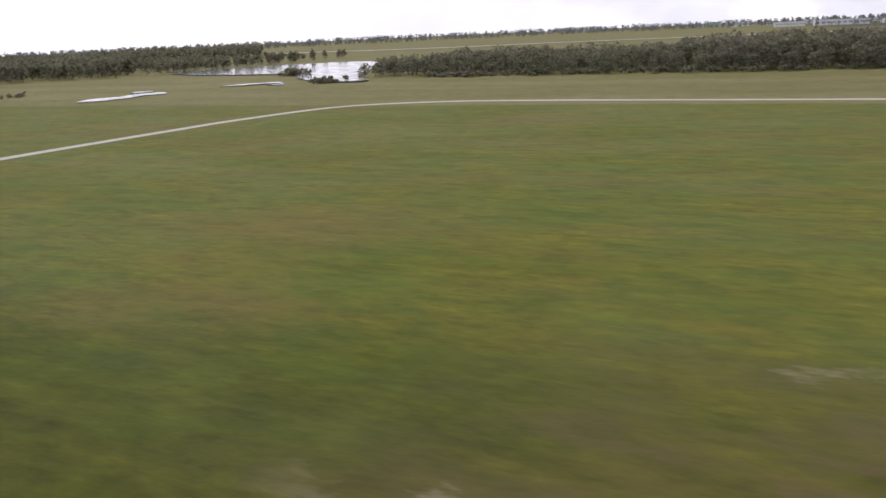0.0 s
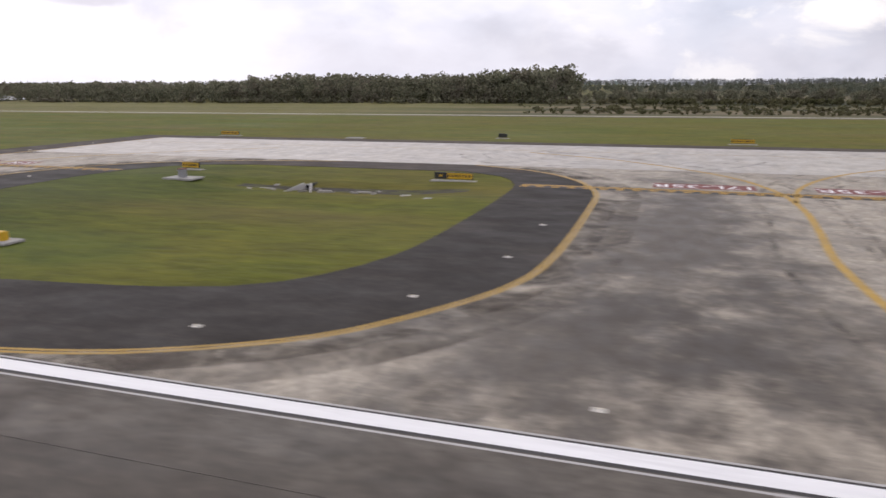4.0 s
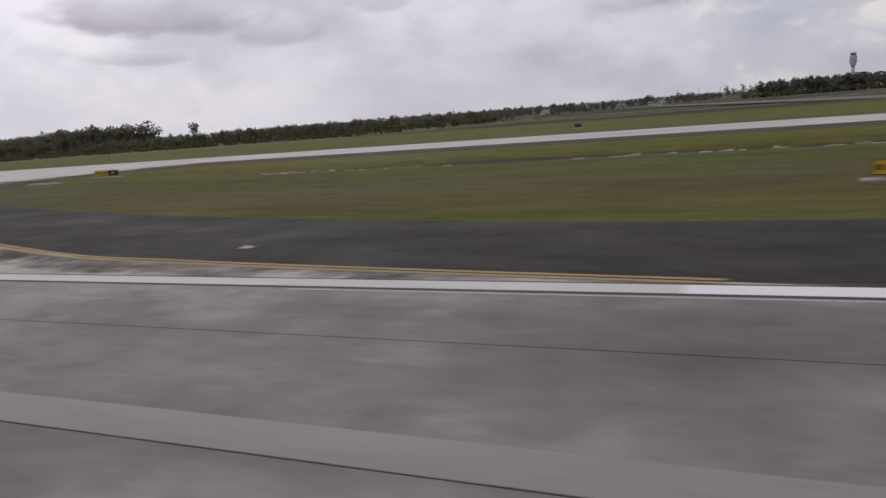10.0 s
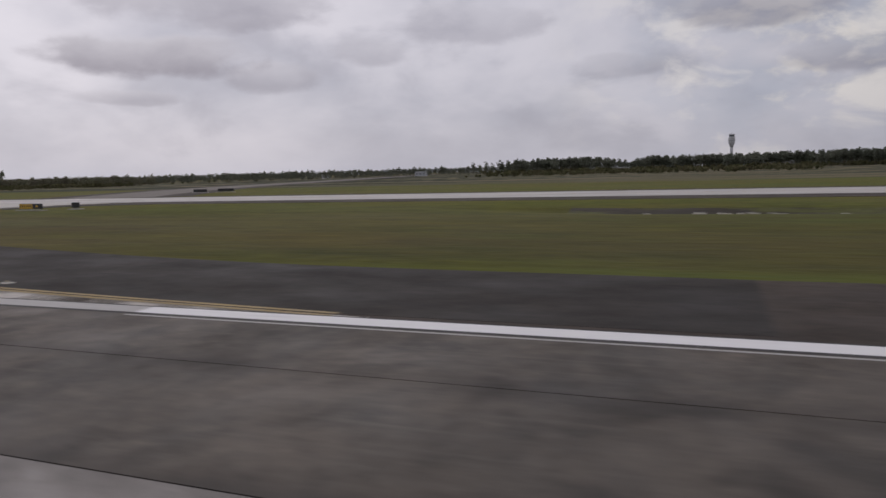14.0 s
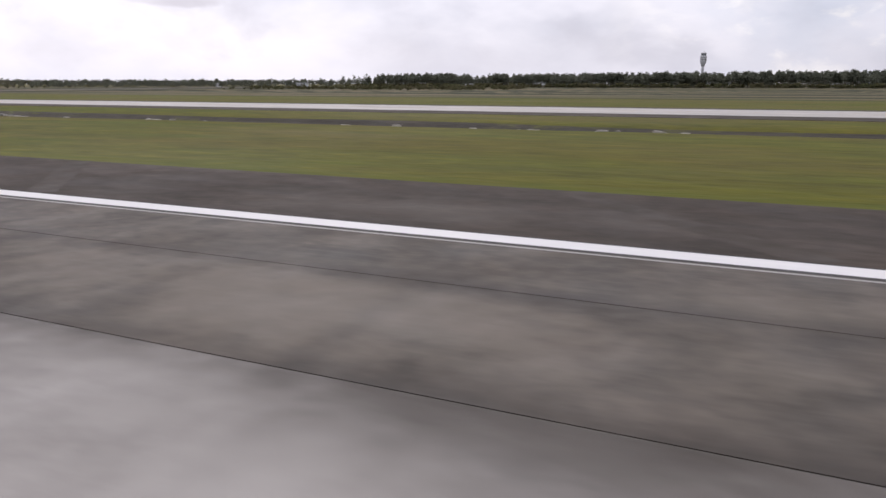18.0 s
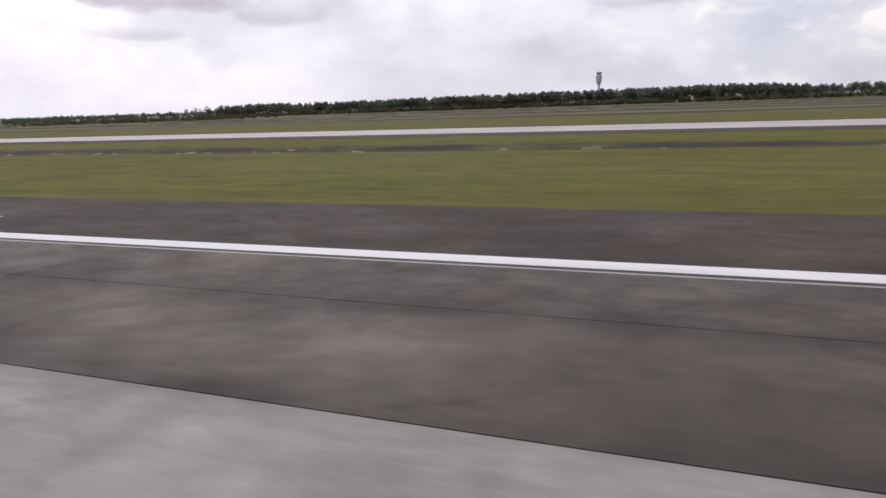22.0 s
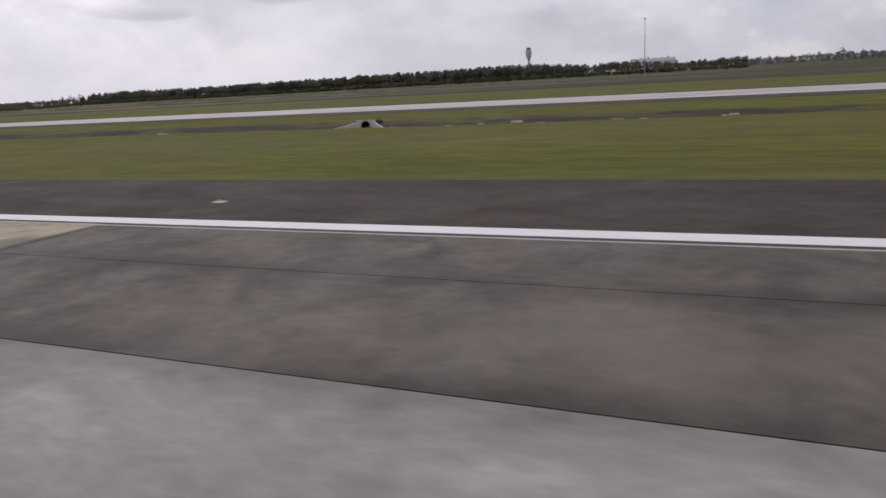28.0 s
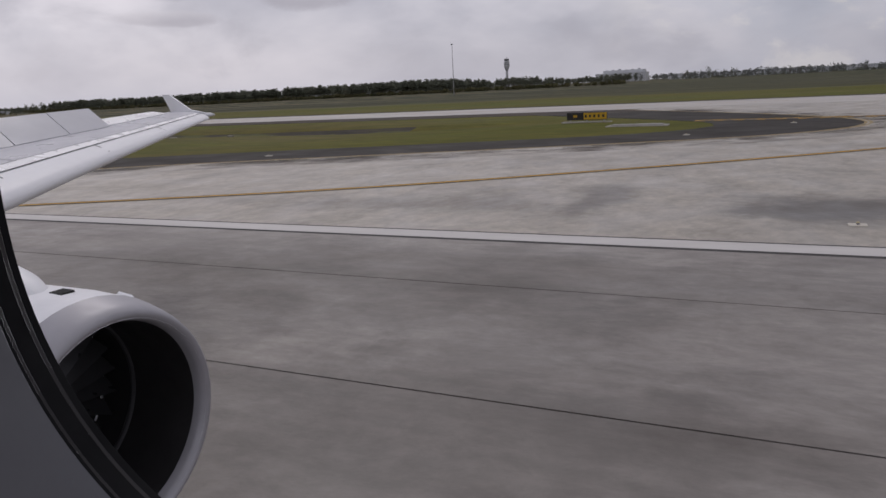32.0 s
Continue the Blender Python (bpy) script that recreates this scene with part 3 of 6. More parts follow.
MAT = {
    "grass": grass_material(),
    "bank": material("ditch_bank", (0.046, 0.036, 0.025), (0.028, 0.023, 0.017), size=3, stretch=3, grain=0.5, grain_size=0.5,
                     stain=(0.085, 0.088, 0.018), stain_size=4, stain_cut=(0.50, 0.60), stain_amount=0.9, bump=0.6, rough=0.9),
    "slab": material("pale_concrete", mottle=0.11, spec=0.40, streak=0.10, base=(0.333, 0.306, 0.281), other=(0.217, 0.195, 0.179), size=4.5, stretch=1.6, grain=0.10, grain_size=0.3,
                     stain=(0.142, 0.128, 0.119), stain_size=3.5, stain_cut=(0.50, 0.74), stain_amount=0.7, piece=0.035,
                     island=0.035, rough=0.6),
    "slab_dark": material("worn_dark_pavement", mottle=0.16, spec=0.28, streak=0.07, base=(0.133, 0.109, 0.088), other=(0.070, 0.058, 0.047), size=5.5, stretch=0.9, scratch=(0.155, 0.133, 0.109), grain=0.12,
                          grain_size=0.3, stain=(0.039, 0.033, 0.027), stain_size=3.4, stain_cut=(0.49, 0.64), stain_amount=0.8,
                          piece=0.04, island=0.04, rough=0.65),
    "slab_mid": material("greyed_concrete", mottle=0.15, spec=0.30, streak=0.20, base=(0.140, 0.118, 0.095), other=(0.082, 0.069, 0.055), size=4.5, stretch=1.6, grain=0.10, grain_size=0.3,
                         stain=(0.062, 0.052, 0.043), stain_size=3.5, stain_cut=(0.50, 0.74), stain_amount=0.7, piece=0.035, island=0.035, rough=0.6),
    "slab_tan": material("tan_concrete", mottle=0.08, spec=0.30, streak=0.06, base=(0.460, 0.385, 0.265), other=(0.390, 0.330, 0.235), size=3, stretch=1.2, grain=0.12,
                         stain=(0.150, 0.130, 0.112), stain_size=3.6, stain_cut=(0.44, 0.56), stain_amount=0.82, piece=0.06, rough=0.7),
    "joint": material("joint_sealant", (0.045, 0.040, 0.038), (0.06, 0.055, 0.05), size=2, grain=0.2, rough=0.85),
    "shoulder": material("dark_asphalt", mottle=0.14, spec=0.20, streak=0.16, base=(0.067, 0.051, 0.040), other=(0.043, 0.034, 0.028), size=6, stretch=1.5, grain=0.16, grain_size=0.25,
                         stain=(0.111, 0.088, 0.073), stain_size=10, stain_cut=(0.53, 0.72), stain_amount=0.6, rough=0.8),
    "fillet": material("black_fillet_asphalt", mottle=0.14, spec=0.18, streak=0.16, base=(0.036, 0.030, 0.025), other=(0.024, 0.020, 0.017), size=6, stretch=1.5, grain=0.16, grain_size=0.25,
                       stain=(0.063, 0.051, 0.041), stain_size=9, stain_cut=(0.55, 0.72), stain_amount=0.6, rough=0.75),
    "streaked": material("streaked_repair", (0.270, 0.236, 0.192), (0.185, 0.160, 0.130), size=1.2, stretch=9, grain=0.12, grain_size=0.3, rough=0.65,
                         stain=(0.299, 0.265, 0.225), stain_size=0.9, stain_cut=(0.56, 0.66), stain_amount=0.8, bump=0.0, broken=(3.5, 0.30, 0.56, 0.8)),
    "apron": material("taxiway_concrete", mottle=0.20, spec=0.30, streak=0.24, base=(0.382, 0.330, 0.259), other=(0.249, 0.213, 0.167), size=5.0, stretch=0.55, grain=0.16, grain_size=0.4,
                      stain=(0.091, 0.073, 0.055), stain_size=9, stain_cut=(0.50, 0.68), stain_amount=0.65, rough=0.6),
    "apron_pale": material("pale_taxiway_concrete", mottle=0.13, spec=0.55, streak=0.12, base=(0.418, 0.370, 0.305), other=(0.299, 0.262, 0.216), size=6.0, stretch=0.7, grain=0.12, grain_size=0.4,
                           stain=(0.126, 0.105, 0.083), stain_size=12, stain_cut=(0.54, 0.70), stain_amount=0.6, rough=0.40),
    "taxiway": material("bright_taxiway_concrete", streak=0.12, base=(0.56, 0.525, 0.485), other=(0.41, 0.38, 0.35), size=5, stretch=4, grain=0.10, grain_size=0.4,
                        stain=(0.22, 0.205, 0.198), stain_size=8, stain_cut=(0.55, 0.75), stain_amount=0.7, rough=0.6),
    "dull_taxi": material("dull_old_taxiway", (0.160, 0.134, 0.108), (0.120, 0.100, 0.080), size=6, stretch=0.6, grain=0.12, grain_size=0.4,
                          stain=(0.113, 0.100, 0.083), stain_size=9, stain_cut=(0.5, 0.7), rough=0.7),
    "rubble": material("weathered_ditch_lining", (0.40, 0.375, 0.335), (0.27, 0.25, 0.22), size=1.5, grain=0.2, grain_size=0.2, rough=0.9, island=0.3),
    "chevron_faint": material("faded_shoulder_paint", (0.075, 0.060, 0.049), (0.052, 0.042, 0.034), size=3, grain=0.2, grain_size=0.3, rough=0.8, spec=0.2),
    "road": material("perimeter_road", (0.42, 0.39, 0.33), (0.36, 0.33, 0.29), size=12, grain=0.15, rough=0.85),
    "white": material("white_marking", (0.84, 0.82, 0.81), (0.75, 0.735, 0.72), size=5, stretch=6, grain=0.07, grain_size=0.3,
                      stain=(0.45, 0.43, 0.42), stain_size=4, stain_cut=(0.6, 0.75), stain_amount=0.5, rough=0.6),
    "white_ghost": material("almost_worn_white_marking", (0.278, 0.262, 0.246), (0.225, 0.211, 0.198), size=4, stretch=5, grain=0.12,
                            grain_size=0.3, rough=0.65),
    "white_dull": material("worn_white_marking", (0.47, 0.45, 0.43), (0.39, 0.37, 0.35), size=4, stretch=6, grain=0.12,
                           grain_size=0.3, rough=0.65),
    "white_faded": material("faded_white_marking", (0.64, 0.61, 0.585), (0.54, 0.515, 0.49), size=4, stretch=6, grain=0.10, grain_size=0.3, rough=0.65,
                            stain=(0.36, 0.34, 0.32), stain_size=3, stain_cut=(0.56, 0.72), stain_amount=0.6),
    "yellow": material("yellow_marking", (0.58, 0.315, 0.012), (0.48, 0.265, 0.02), size=2, stretch=2, grain=0.14, grain_size=0.2, rough=0.65),
    "yellow_dull": material("worn_yellow_marking", (0.45, 0.275, 0.050), (0.35, 0.225, 0.065), size=2, stretch=2, grain=0.2, grain_size=0.3, rough=0.7),
    "cream": material("faded_cream_marking", (0.42, 0.300, 0.115), (0.31, 0.235, 0.125), size=2, stretch=2, grain=0.2, grain_size=0.3, rough=0.7),
    "black": material("black_border_paint", (0.035, 0.032, 0.031), (0.055, 0.05, 0.048), size=2, stretch=3, grain=0.2, rough=0.75),
    "rubber": material("tyre_rubber_film", (0.054, 0.044, 0.036), (0.079, 0.066, 0.053), size=2, grain=0.2, rough=0.7, bump=0.0, broken=(3.0, 0.44, 0.70, 0.50)),
    "grime": material("dark_edge_grime", (0.066, 0.050, 0.037), (0.091, 0.070, 0.052), size=3, grain=0.2, rough=0.8, bump=0.0, broken=(6.0, 0.42, 0.72, 0.6)),
    "soot": material("worn_in_rubber_haze", (0.082, 0.067, 0.052), (0.064, 0.051, 0.040), size=4, grain=0.15, rough=0.7, bump=0.0, stretch=1.2, broken=(9.0, 0.40, 0.66, 0.5)),
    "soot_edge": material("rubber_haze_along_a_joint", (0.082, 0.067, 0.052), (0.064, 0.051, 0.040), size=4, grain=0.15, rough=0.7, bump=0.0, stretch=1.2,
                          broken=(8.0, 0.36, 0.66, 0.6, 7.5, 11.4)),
    "scuff": material("pale_rubbed_scuff", (0.20, 0.172, 0.142), (0.16, 0.138, 0.115), size=2, grain=0.2, rough=0.7, bump=0.0, broken=(4.0, 0.42, 0.66, 0.5)),
    "red": material("red_marking", (0.20, 0.045, 0.035), (0.15, 0.045, 0.04), size=2, grain=0.2, rough=0.7),
    "sign_yellow": material("yellow_sign_face", (0.60, 0.36, 0.02), (0.54, 0.32, 0.02), size=1, grain=0.04, rough=0.45, bump=0.0),
    "sign_black": material("black_sign_face", (0.018, 0.017, 0.017), (0.028, 0.027, 0.026), size=1, grain=0.08, rough=0.5, bump=0.0),
    "metal_grey": material("galvanised_steel", (0.34, 0.34, 0.34), (0.27, 0.27, 0.28), size=1, grain=0.1, rough=0.5, metal=0.5),
    "concrete_new": material("pale_cast_concrete", (0.38, 0.36, 0.335), (0.28, 0.265, 0.245), size=1.5, grain=0.14, grain_size=0.2,
                             stain=(0.2, 0.19, 0.17), stain_size=1.5, stain_cut=(0.55, 0.75), rough=0.85),
    "plate": material("pale_lamp_plate", (0.66, 0.62, 0.55), (0.55, 0.51, 0.44), size=0.6, grain=0.1, grain_size=0.1, rough=0.8),
    "culvert": material("pale_culvert_concrete", (0.54, 0.52, 0.49), (0.42, 0.40, 0.375), size=1.5, grain=0.14, grain_size=0.2,
                        stain=(0.22, 0.21, 0.19), stain_size=1.5, stain_cut=(0.56, 0.75), rough=0.85),
    # near-black that paints the shade inside openings; also the tyres' own black
    "hole": material("opening_shade_and_tyre_black", (0.012, 0.012, 0.011), (0.02, 0.02, 0.018), size=1, rough=0.9),
    "lens": material("lamp_lens", (0.62, 0.52, 0.30), (0.55, 0.45, 0.24), size=0.3, grain=0.05, rough=0.3, bump=0.0),
    "leaf": material("broadleaf_foliage", (0.160, 0.168, 0.109), (0.206, 0.198, 0.134), size=14, grain=0.35, grain_size=1.6, rough=0.85,
                     stain=(0.181, 0.151, 0.122), stain_size=22, stain_cut=(0.47, 0.66), stain_amount=0.85, island=0.40, thin=0.55, bump=0.0, spec=0.15),
    "pine": material("pine_foliage", (0.148, 0.163, 0.125), (0.182, 0.189, 0.142), size=20, grain=0.35, grain_size=1.4, rough=0.85,
                     island=0.38, thin=0.55, bump=0.0, spec=0.15),
    "scrub": material("scrub_foliage", (0.102, 0.109, 0.051), (0.140, 0.123, 0.072), size=30, grain=0.3, grain_size=1.2, rough=0.9,
                      island=0.35, thin=0.55, bump=0.0, spec=0.1),
    # distance haze is painted in: foliage greyed and paled for the far forest
    "hazy": material("haze_tinted_foliage", (0.180, 0.192, 0.185), (0.215, 0.222, 0.212), size=60, grain=0.2, grain_size=5, rough=0.9,
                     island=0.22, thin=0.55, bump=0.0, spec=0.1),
    "bark": material("grey_bark", (0.11, 0.09, 0.07), (0.17, 0.145, 0.12), size=1.0, grain=0.3, grain_size=0.3, rough=0.9),
    "tower": material("tower_concrete", (0.52, 0.52, 0.53), (0.45, 0.45, 0.46), size=8, grain=0.06, grain_size=2, rough=0.8),
    "tower_glass": material("dark_cab_glazing", (0.16, 0.18, 0.19), (0.21, 0.22, 0.23), size=4, grain=0.05, rough=0.2, bump=0.0),
    "building": material("pale_building_wall", (0.66, 0.67, 0.68), (0.58, 0.59, 0.61), size=20, grain=0.08, grain_size=3, rough=0.8),
    "roof": material("grey_roof", (0.48, 0.49, 0.51), (0.56, 0.57, 0.58), size=30, grain=0.08, grain_size=3, rough=0.7),
    "teal": material("teal_roof", (0.36, 0.50, 0.47), (0.40, 0.53, 0.50), size=30, grain=0.06, grain_size=4, rough=0.6),
    # window glass lightened in colour to imitate the haze over far buildings
    "glass": material("haze_paled_windows", (0.26, 0.28, 0.30), (0.32, 0.34, 0.36), size=6, grain=0.1, rough=0.3, bump=0.0),
    "water": material("still_pond_water", (0.10, 0.11, 0.11), (0.12, 0.13, 0.13), size=20, grain=0.05, rough=0.12, bump=0.03, grain_size=0.6, spec=0.8),
    "paint_white": material("white_aircraft_paint", (0.88, 0.88, 0.90), (0.84, 0.84, 0.87), size=2.5, grain=0.03, grain_size=0.2,
                            stain=(0.60, 0.60, 0.62), stain_size=1.6, stain_cut=(0.58, 0.8), stain_amount=0.5, rough=0.38, bump=0.0, spec=0.5),
    "wing_grey": material("light_grey_wing_paint", (0.58, 0.58, 0.62), (0.53, 0.53, 0.57), size=1.6, stretch=0.5, grain=0.03,
                          rough=0.36, bump=0.0, stain=(0.47, 0.47, 0.5), stain_size=0.9, stain_cut=(0.6, 0.8), stain_amount=0.4),
    "polished": material("polished_metal_skin", (0.90, 0.90, 0.91), (0.84, 0.84, 0.86), size=1.2, grain=0.03, rough=0.28, metal=0.35, bump=0.0),
    "lip": material("bare_inlet_lip", (0.40, 0.39, 0.42), (0.35, 0.345, 0.37), size=1, grain=0.04, rough=0.42, metal=0.35, bump=0.0),
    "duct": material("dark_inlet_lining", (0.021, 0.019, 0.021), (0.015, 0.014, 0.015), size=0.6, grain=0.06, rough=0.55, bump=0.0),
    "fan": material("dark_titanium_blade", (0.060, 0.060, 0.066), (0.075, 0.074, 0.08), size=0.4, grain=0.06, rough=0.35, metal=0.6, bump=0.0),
    "spinner": material("grey_spinner", (0.05, 0.05, 0.055), (0.07, 0.07, 0.075), size=0.4, grain=0.05, rough=0.4, bump=0.0),
    "seam": material("dark_panel_seam", (0.10, 0.10, 0.11), (0.13, 0.13, 0.14), size=1, grain=0.05, rough=0.6, bump=0.0),
    # liner colour is darkened to stand in for shade of the unbuilt cabin
    "liner": material("shade_darkened_cabin_liner", (0.12, 0.12, 0.132), (0.108, 0.108, 0.12), size=0.2, grain=0.05, grain_size=0.01, rough=0.7, bump=0.05),
    "seal": material("black_window_seal", (0.008, 0.008, 0.009), (0.014, 0.014, 0.015), size=0.1, grain=0.1, grain_size=0.02, rough=0.85, bump=0.0, spec=0.1),
}


PANEL = 5.715


def joint_dirt(m, along, across, colour):
    """Dirt and rubber held along the joints of the slabs, in broken soft bands."""
    nt = m.node_tree
    N, L = nt.nodes.new, nt.links.new
    bsdf = nt.nodes["Principled BSDF"]
    geo, sep, true, gate = N("ShaderNodeNewGeometry"), N("ShaderNodeSeparateXYZ"), N("ShaderNodeVectorMath"), N("ShaderNodeTexNoise")
    L(geo.outputs["Position"], sep.inputs[0])
    true.operation = "SCALE"
    true.inputs["Scale"].default_value = 1 / K
    L(geo.outputs["Position"], true.inputs[0])
    gate.inputs["Scale"].default_value, gate.inputs["Detail"].default_value, gate.inputs["Roughness"].default_value = 1 / 6.0, 7, 0.66
    L(true.outputs[0], gate.inputs["Vector"])
    for axis, shift, reach, lo, hi, amount in ((1, 0.0, 1.2, 0.36, 0.60, along), (0, 1.085, 0.8, 0.46, 0.64, across)):
        moved, near, band, keep, both = N("ShaderNodeMath"), N("ShaderNodeMath"), N("ShaderNodeMapRange"), N("ShaderNodeMapRange"), N("ShaderNodeMath")
        moved.inputs[1].default_value = shift * K
        L(sep.outputs[axis], moved.inputs[0])
        near.operation = "PINGPONG"
        near.inputs[1].default_value = PANEL * K / 2
        L(moved.outputs[0], near.inputs[0])
        band.interpolation_type = "SMOOTHSTEP"
        band.inputs[1].default_value, band.inputs[2].default_value, band.inputs[4].default_value = reach * K, 0.0, amount
        L(near.outputs[0], band.inputs[0])
        keep.inputs[1].default_value, keep.inputs[2].default_value = lo, hi
        L(gate.outputs[0], keep.inputs[0])
        both.operation = "MULTIPLY"
        L(band.outputs[0], both.inputs[0])
        L(keep.outputs[0], both.inputs[1])
        dirty = N("ShaderNodeMix")
        dirty.data_type = "RGBA"
        L(both.outputs[0], dirty.inputs[0])
        L(bsdf.inputs["Base Color"].links[0].from_socket, dirty.inputs[6])
        dirty.inputs[7].default_value = (*colour, 1)
        L(dirty.outputs[2], bsdf.inputs["Base Color"])


RUBBER = (0.060, 0.048, 0.038)
smudge(MAT["apron"], ((20, 46, 5, 26, 0.5), (27, 36, 5, 9, 0.45), (12, 40, 3, 22, 0.3), (116, 60, 10, 40, 0.85), (111, 32, 12, 12, 0.8), (122, 34, 7, 16, 0.6), (139, 48, 3, 26, 0.45), (131, 27, 9, 5, 0.5), (149, 46, 12, 30, 0.95), (144, 31, 20, 9, 0.8)), RUBBER)
smudge(MAT["apron_pale"], ((437, 40, 32, 30, 0.88), (450, 28, 24, 8, 0.7), (424, 74, 20, 16, 0.5), (703, 47, 9, 14, 0.6), (712, 43, 1.1, 14, 0.6), (719, 50, 1.0, 12, 0.5),
                           (728, 46, 9, 2.2, 0.5), (700, 30, 9, 5, 0.55), (1801.8, 28.6, 3.6, 3.6, 0.85), (1794, 30, 1.5, 4.5, 0.65), (1786, 28, 9, 2.4, 0.4)), RUBBER)
smudge(MAT["slab"], ((650, 16, 52, 13, 0.75), (695, 15, 36, 10, 0.8), (595, 19, 40, 5, 0.45), (1788, 17, 14, 4, 0.4), (1797, 10, 6, 3, 0.35), (405, 14, 34, 6, 0.35), (805, 17, 30, 5, 0.25), (566, 15, 24, 9, 0.5),
                     (1225, 6, 40, 9, 0.6), (1297, 6, 32, 9, 0.65), (1400, 6, 38, 10, 0.62), (1452, 6, 40, 8, 0.5), (1668, 19.5, 34, 5, 0.75), (1672, 14.5, 30, 5, 0.45), (1640, 16, 24, 6, 0.35)), RUBBER, 9.0)
smudge(MAT["slab"], ((1078, 6, 90, 9, 0.75), (1362, 6, 24, 8, 0.3), (1668, 5, 36, 7, 0.5), (1714, 10, 36, 16, 0.6), (1757, 12, 30, 16, 0.3), (380, 12, 30, 2.5, 0.3)), (0.44, 0.41, 0.382), 9.0)
WORN = (0.215, 0.184, 0.150)
smudge(MAT["slab_dark"], ((1112, 14.4, 11, 2.6, 0.6), (1125, 18.5, 7, 2.0, 0.4), (1010, 14.0, 9, 2.5, 0.3), (1060, 13.6, 14, 2.2, 0.35), (1180, 15.0, 12, 2.4, 0.35), (1284, 19.4, 11, 1.9, 0.75),
                          (1292, 14.4, 13, 2.5, 0.45), (1345, 14.0, 16, 2.6, 0.35), (1400, 15.0, 12, 2.4, 0.3), (1640, 14.5, 14, 2.5, 0.35), (1479, 15, 14, 4.5, 0.45)), WORN, 5.0)
smudge(MAT["shoulder"], ((1286, 25.6, 14, 2.6, 0.7), (1110, 26, 10, 2.5, 0.25), (340, 28, 60, 4, 0.35), (60, 27, 40, 5, 0.3)), (0.165, 0.140, 0.118), 4.0)
joint_dirt(MAT["slab_dark"], 0.80, 0.55, (0.032, 0.026, 0.022))
joint_dirt(MAT["slab"], 0.40, 0.22, RUBBER)


# ---- helpers for shapes, all in true metres ----
def mesh(name, verts, faces, mats, smooth=False):
    me = bpy.data.meshes.new(name)
    me.from_pydata((np.asarray(verts, dtype=float) * K).tolist(), [], [tuple(f) for f in faces])
    for m in mats if isinstance(mats, (list, tuple)) else [mats]:
        me.materials.append(MAT[m])
    if smooth:
        me.polygons.foreach_set("use_smooth", [True] * len(me.polygons))
    me.update()
    return me


def part(name, verts, faces, mat, parent=None, label="", place=None, smooth=False, kind=""):
    ob = new(name, mesh(name, verts, faces, mat, smooth))
    if place is not None:
        ob.matrix_basis = place
    if parent is not None:
        ob.parent = parent
    return tagged(ob, label, kind=kind)


def thing(name, place, label, category, group="", kind=""):
    ob = new(name)
    ob.empty_display_size = 0.2
    ob.matrix_basis = place
    return tagged(ob, label, category, group, kind)


def box(x0, x1, y0, y1, z0, z1, bevel=0.0):
    b = bevel
    if not b:
        v = [(x, y, z) for z in (z0, z1) for x, y in ((x0, y0), (x1, y0), (x1, y1), (x0, y1))]
        return v, [(3, 2, 1, 0), (4, 5, 6, 7), (0, 1, 5, 4), (1, 2, 6, 5), (2, 3, 7, 6), (3, 0, 4, 7)]
    v, f = [], []
    for z, i in ((z0, 0), (z1 - b, 0), (z1, b)):
        v += [(x0 + i, y0 + i, z), (x1 - i, y0 + i, z), (x1 - i, y1 - i, z), (x0 + i, y1 - i, z)]
    f = [(3, 2, 1, 0), (8, 9, 10, 11)]
    for k in (0, 4):
        f += [(k + j, k + (j + 1) % 4, k + 4 + (j + 1) % 4, k + 4 + j) for j in range(4)]
    return v, f


def joined(*shapes):
    v, f = [], []
    for a, b in shapes:
        n = len(v)
        v += list(a)
        f += [tuple(i + n for i in q) for q in b]
    return v, f


def lathe(rings, n=20, axis="z", cap=True):
    """Rings of (radius, height) turned about an axis."""
    v, f = [], []
    for r, h in rings:
        for i in range(n):
            a = 2 * math.pi * i / n
            c, s = r * math.cos(a), r * math.sin(a)
            v.append((c, s, h) if axis == "z" else (h, c, s))
    for k in range(len(rings) - 1):
        f += [(k * n + i, k * n + (i + 1) % n, (k + 1) * n + (i + 1) % n, (k + 1) * n + i) for i in range(n)]
    if cap:
        f += [tuple(range(n))[::-1], tuple(range((len(rings) - 1) * n, len(rings) * n))]
    return v, f


def lie(z):
    """Paving and paint lie in thin true layers, the grass lowest."""
    return z * 0.6 - 0.055


def sheet(outline, z0, z1):
    """A flat paved area with a real edge."""
    n = len(outline)
    z0, z1 = lie(z0), lie(z1)
    v = [(x, y, z1) for x, y in outline] + [(x, y, z0) for x, y in outline]
    return v, [tuple(range(n))] + [(i, i + n, (i + 1) % n + n, (i + 1) % n) for i in range(n)]


def curve_pts(pts, step=2.5):
    """A smooth line through a few points."""
    p = [Vector((*q, 0)) for q in pts]
    p = [p[0] * 2 - p[1]] + p + [p[-1] * 2 - p[-2]]
    out = []
    for i in range(1, len(p) - 2):
        a, b, c, d = p[i - 1:i + 3]
        n = max(2, int((c - b).length / step))
        for k in range(n):
            t = k / n
            q = 0.5 * ((2 * b) + (c - a) * t + (2 * a - 5 * b + 4 * c - d) * t * t + (3 * b - a - 3 * c + d) * t ** 3)
            out.append((q.x, q.y))
    out.append((p[-2].x, p[-2].y))
    return out


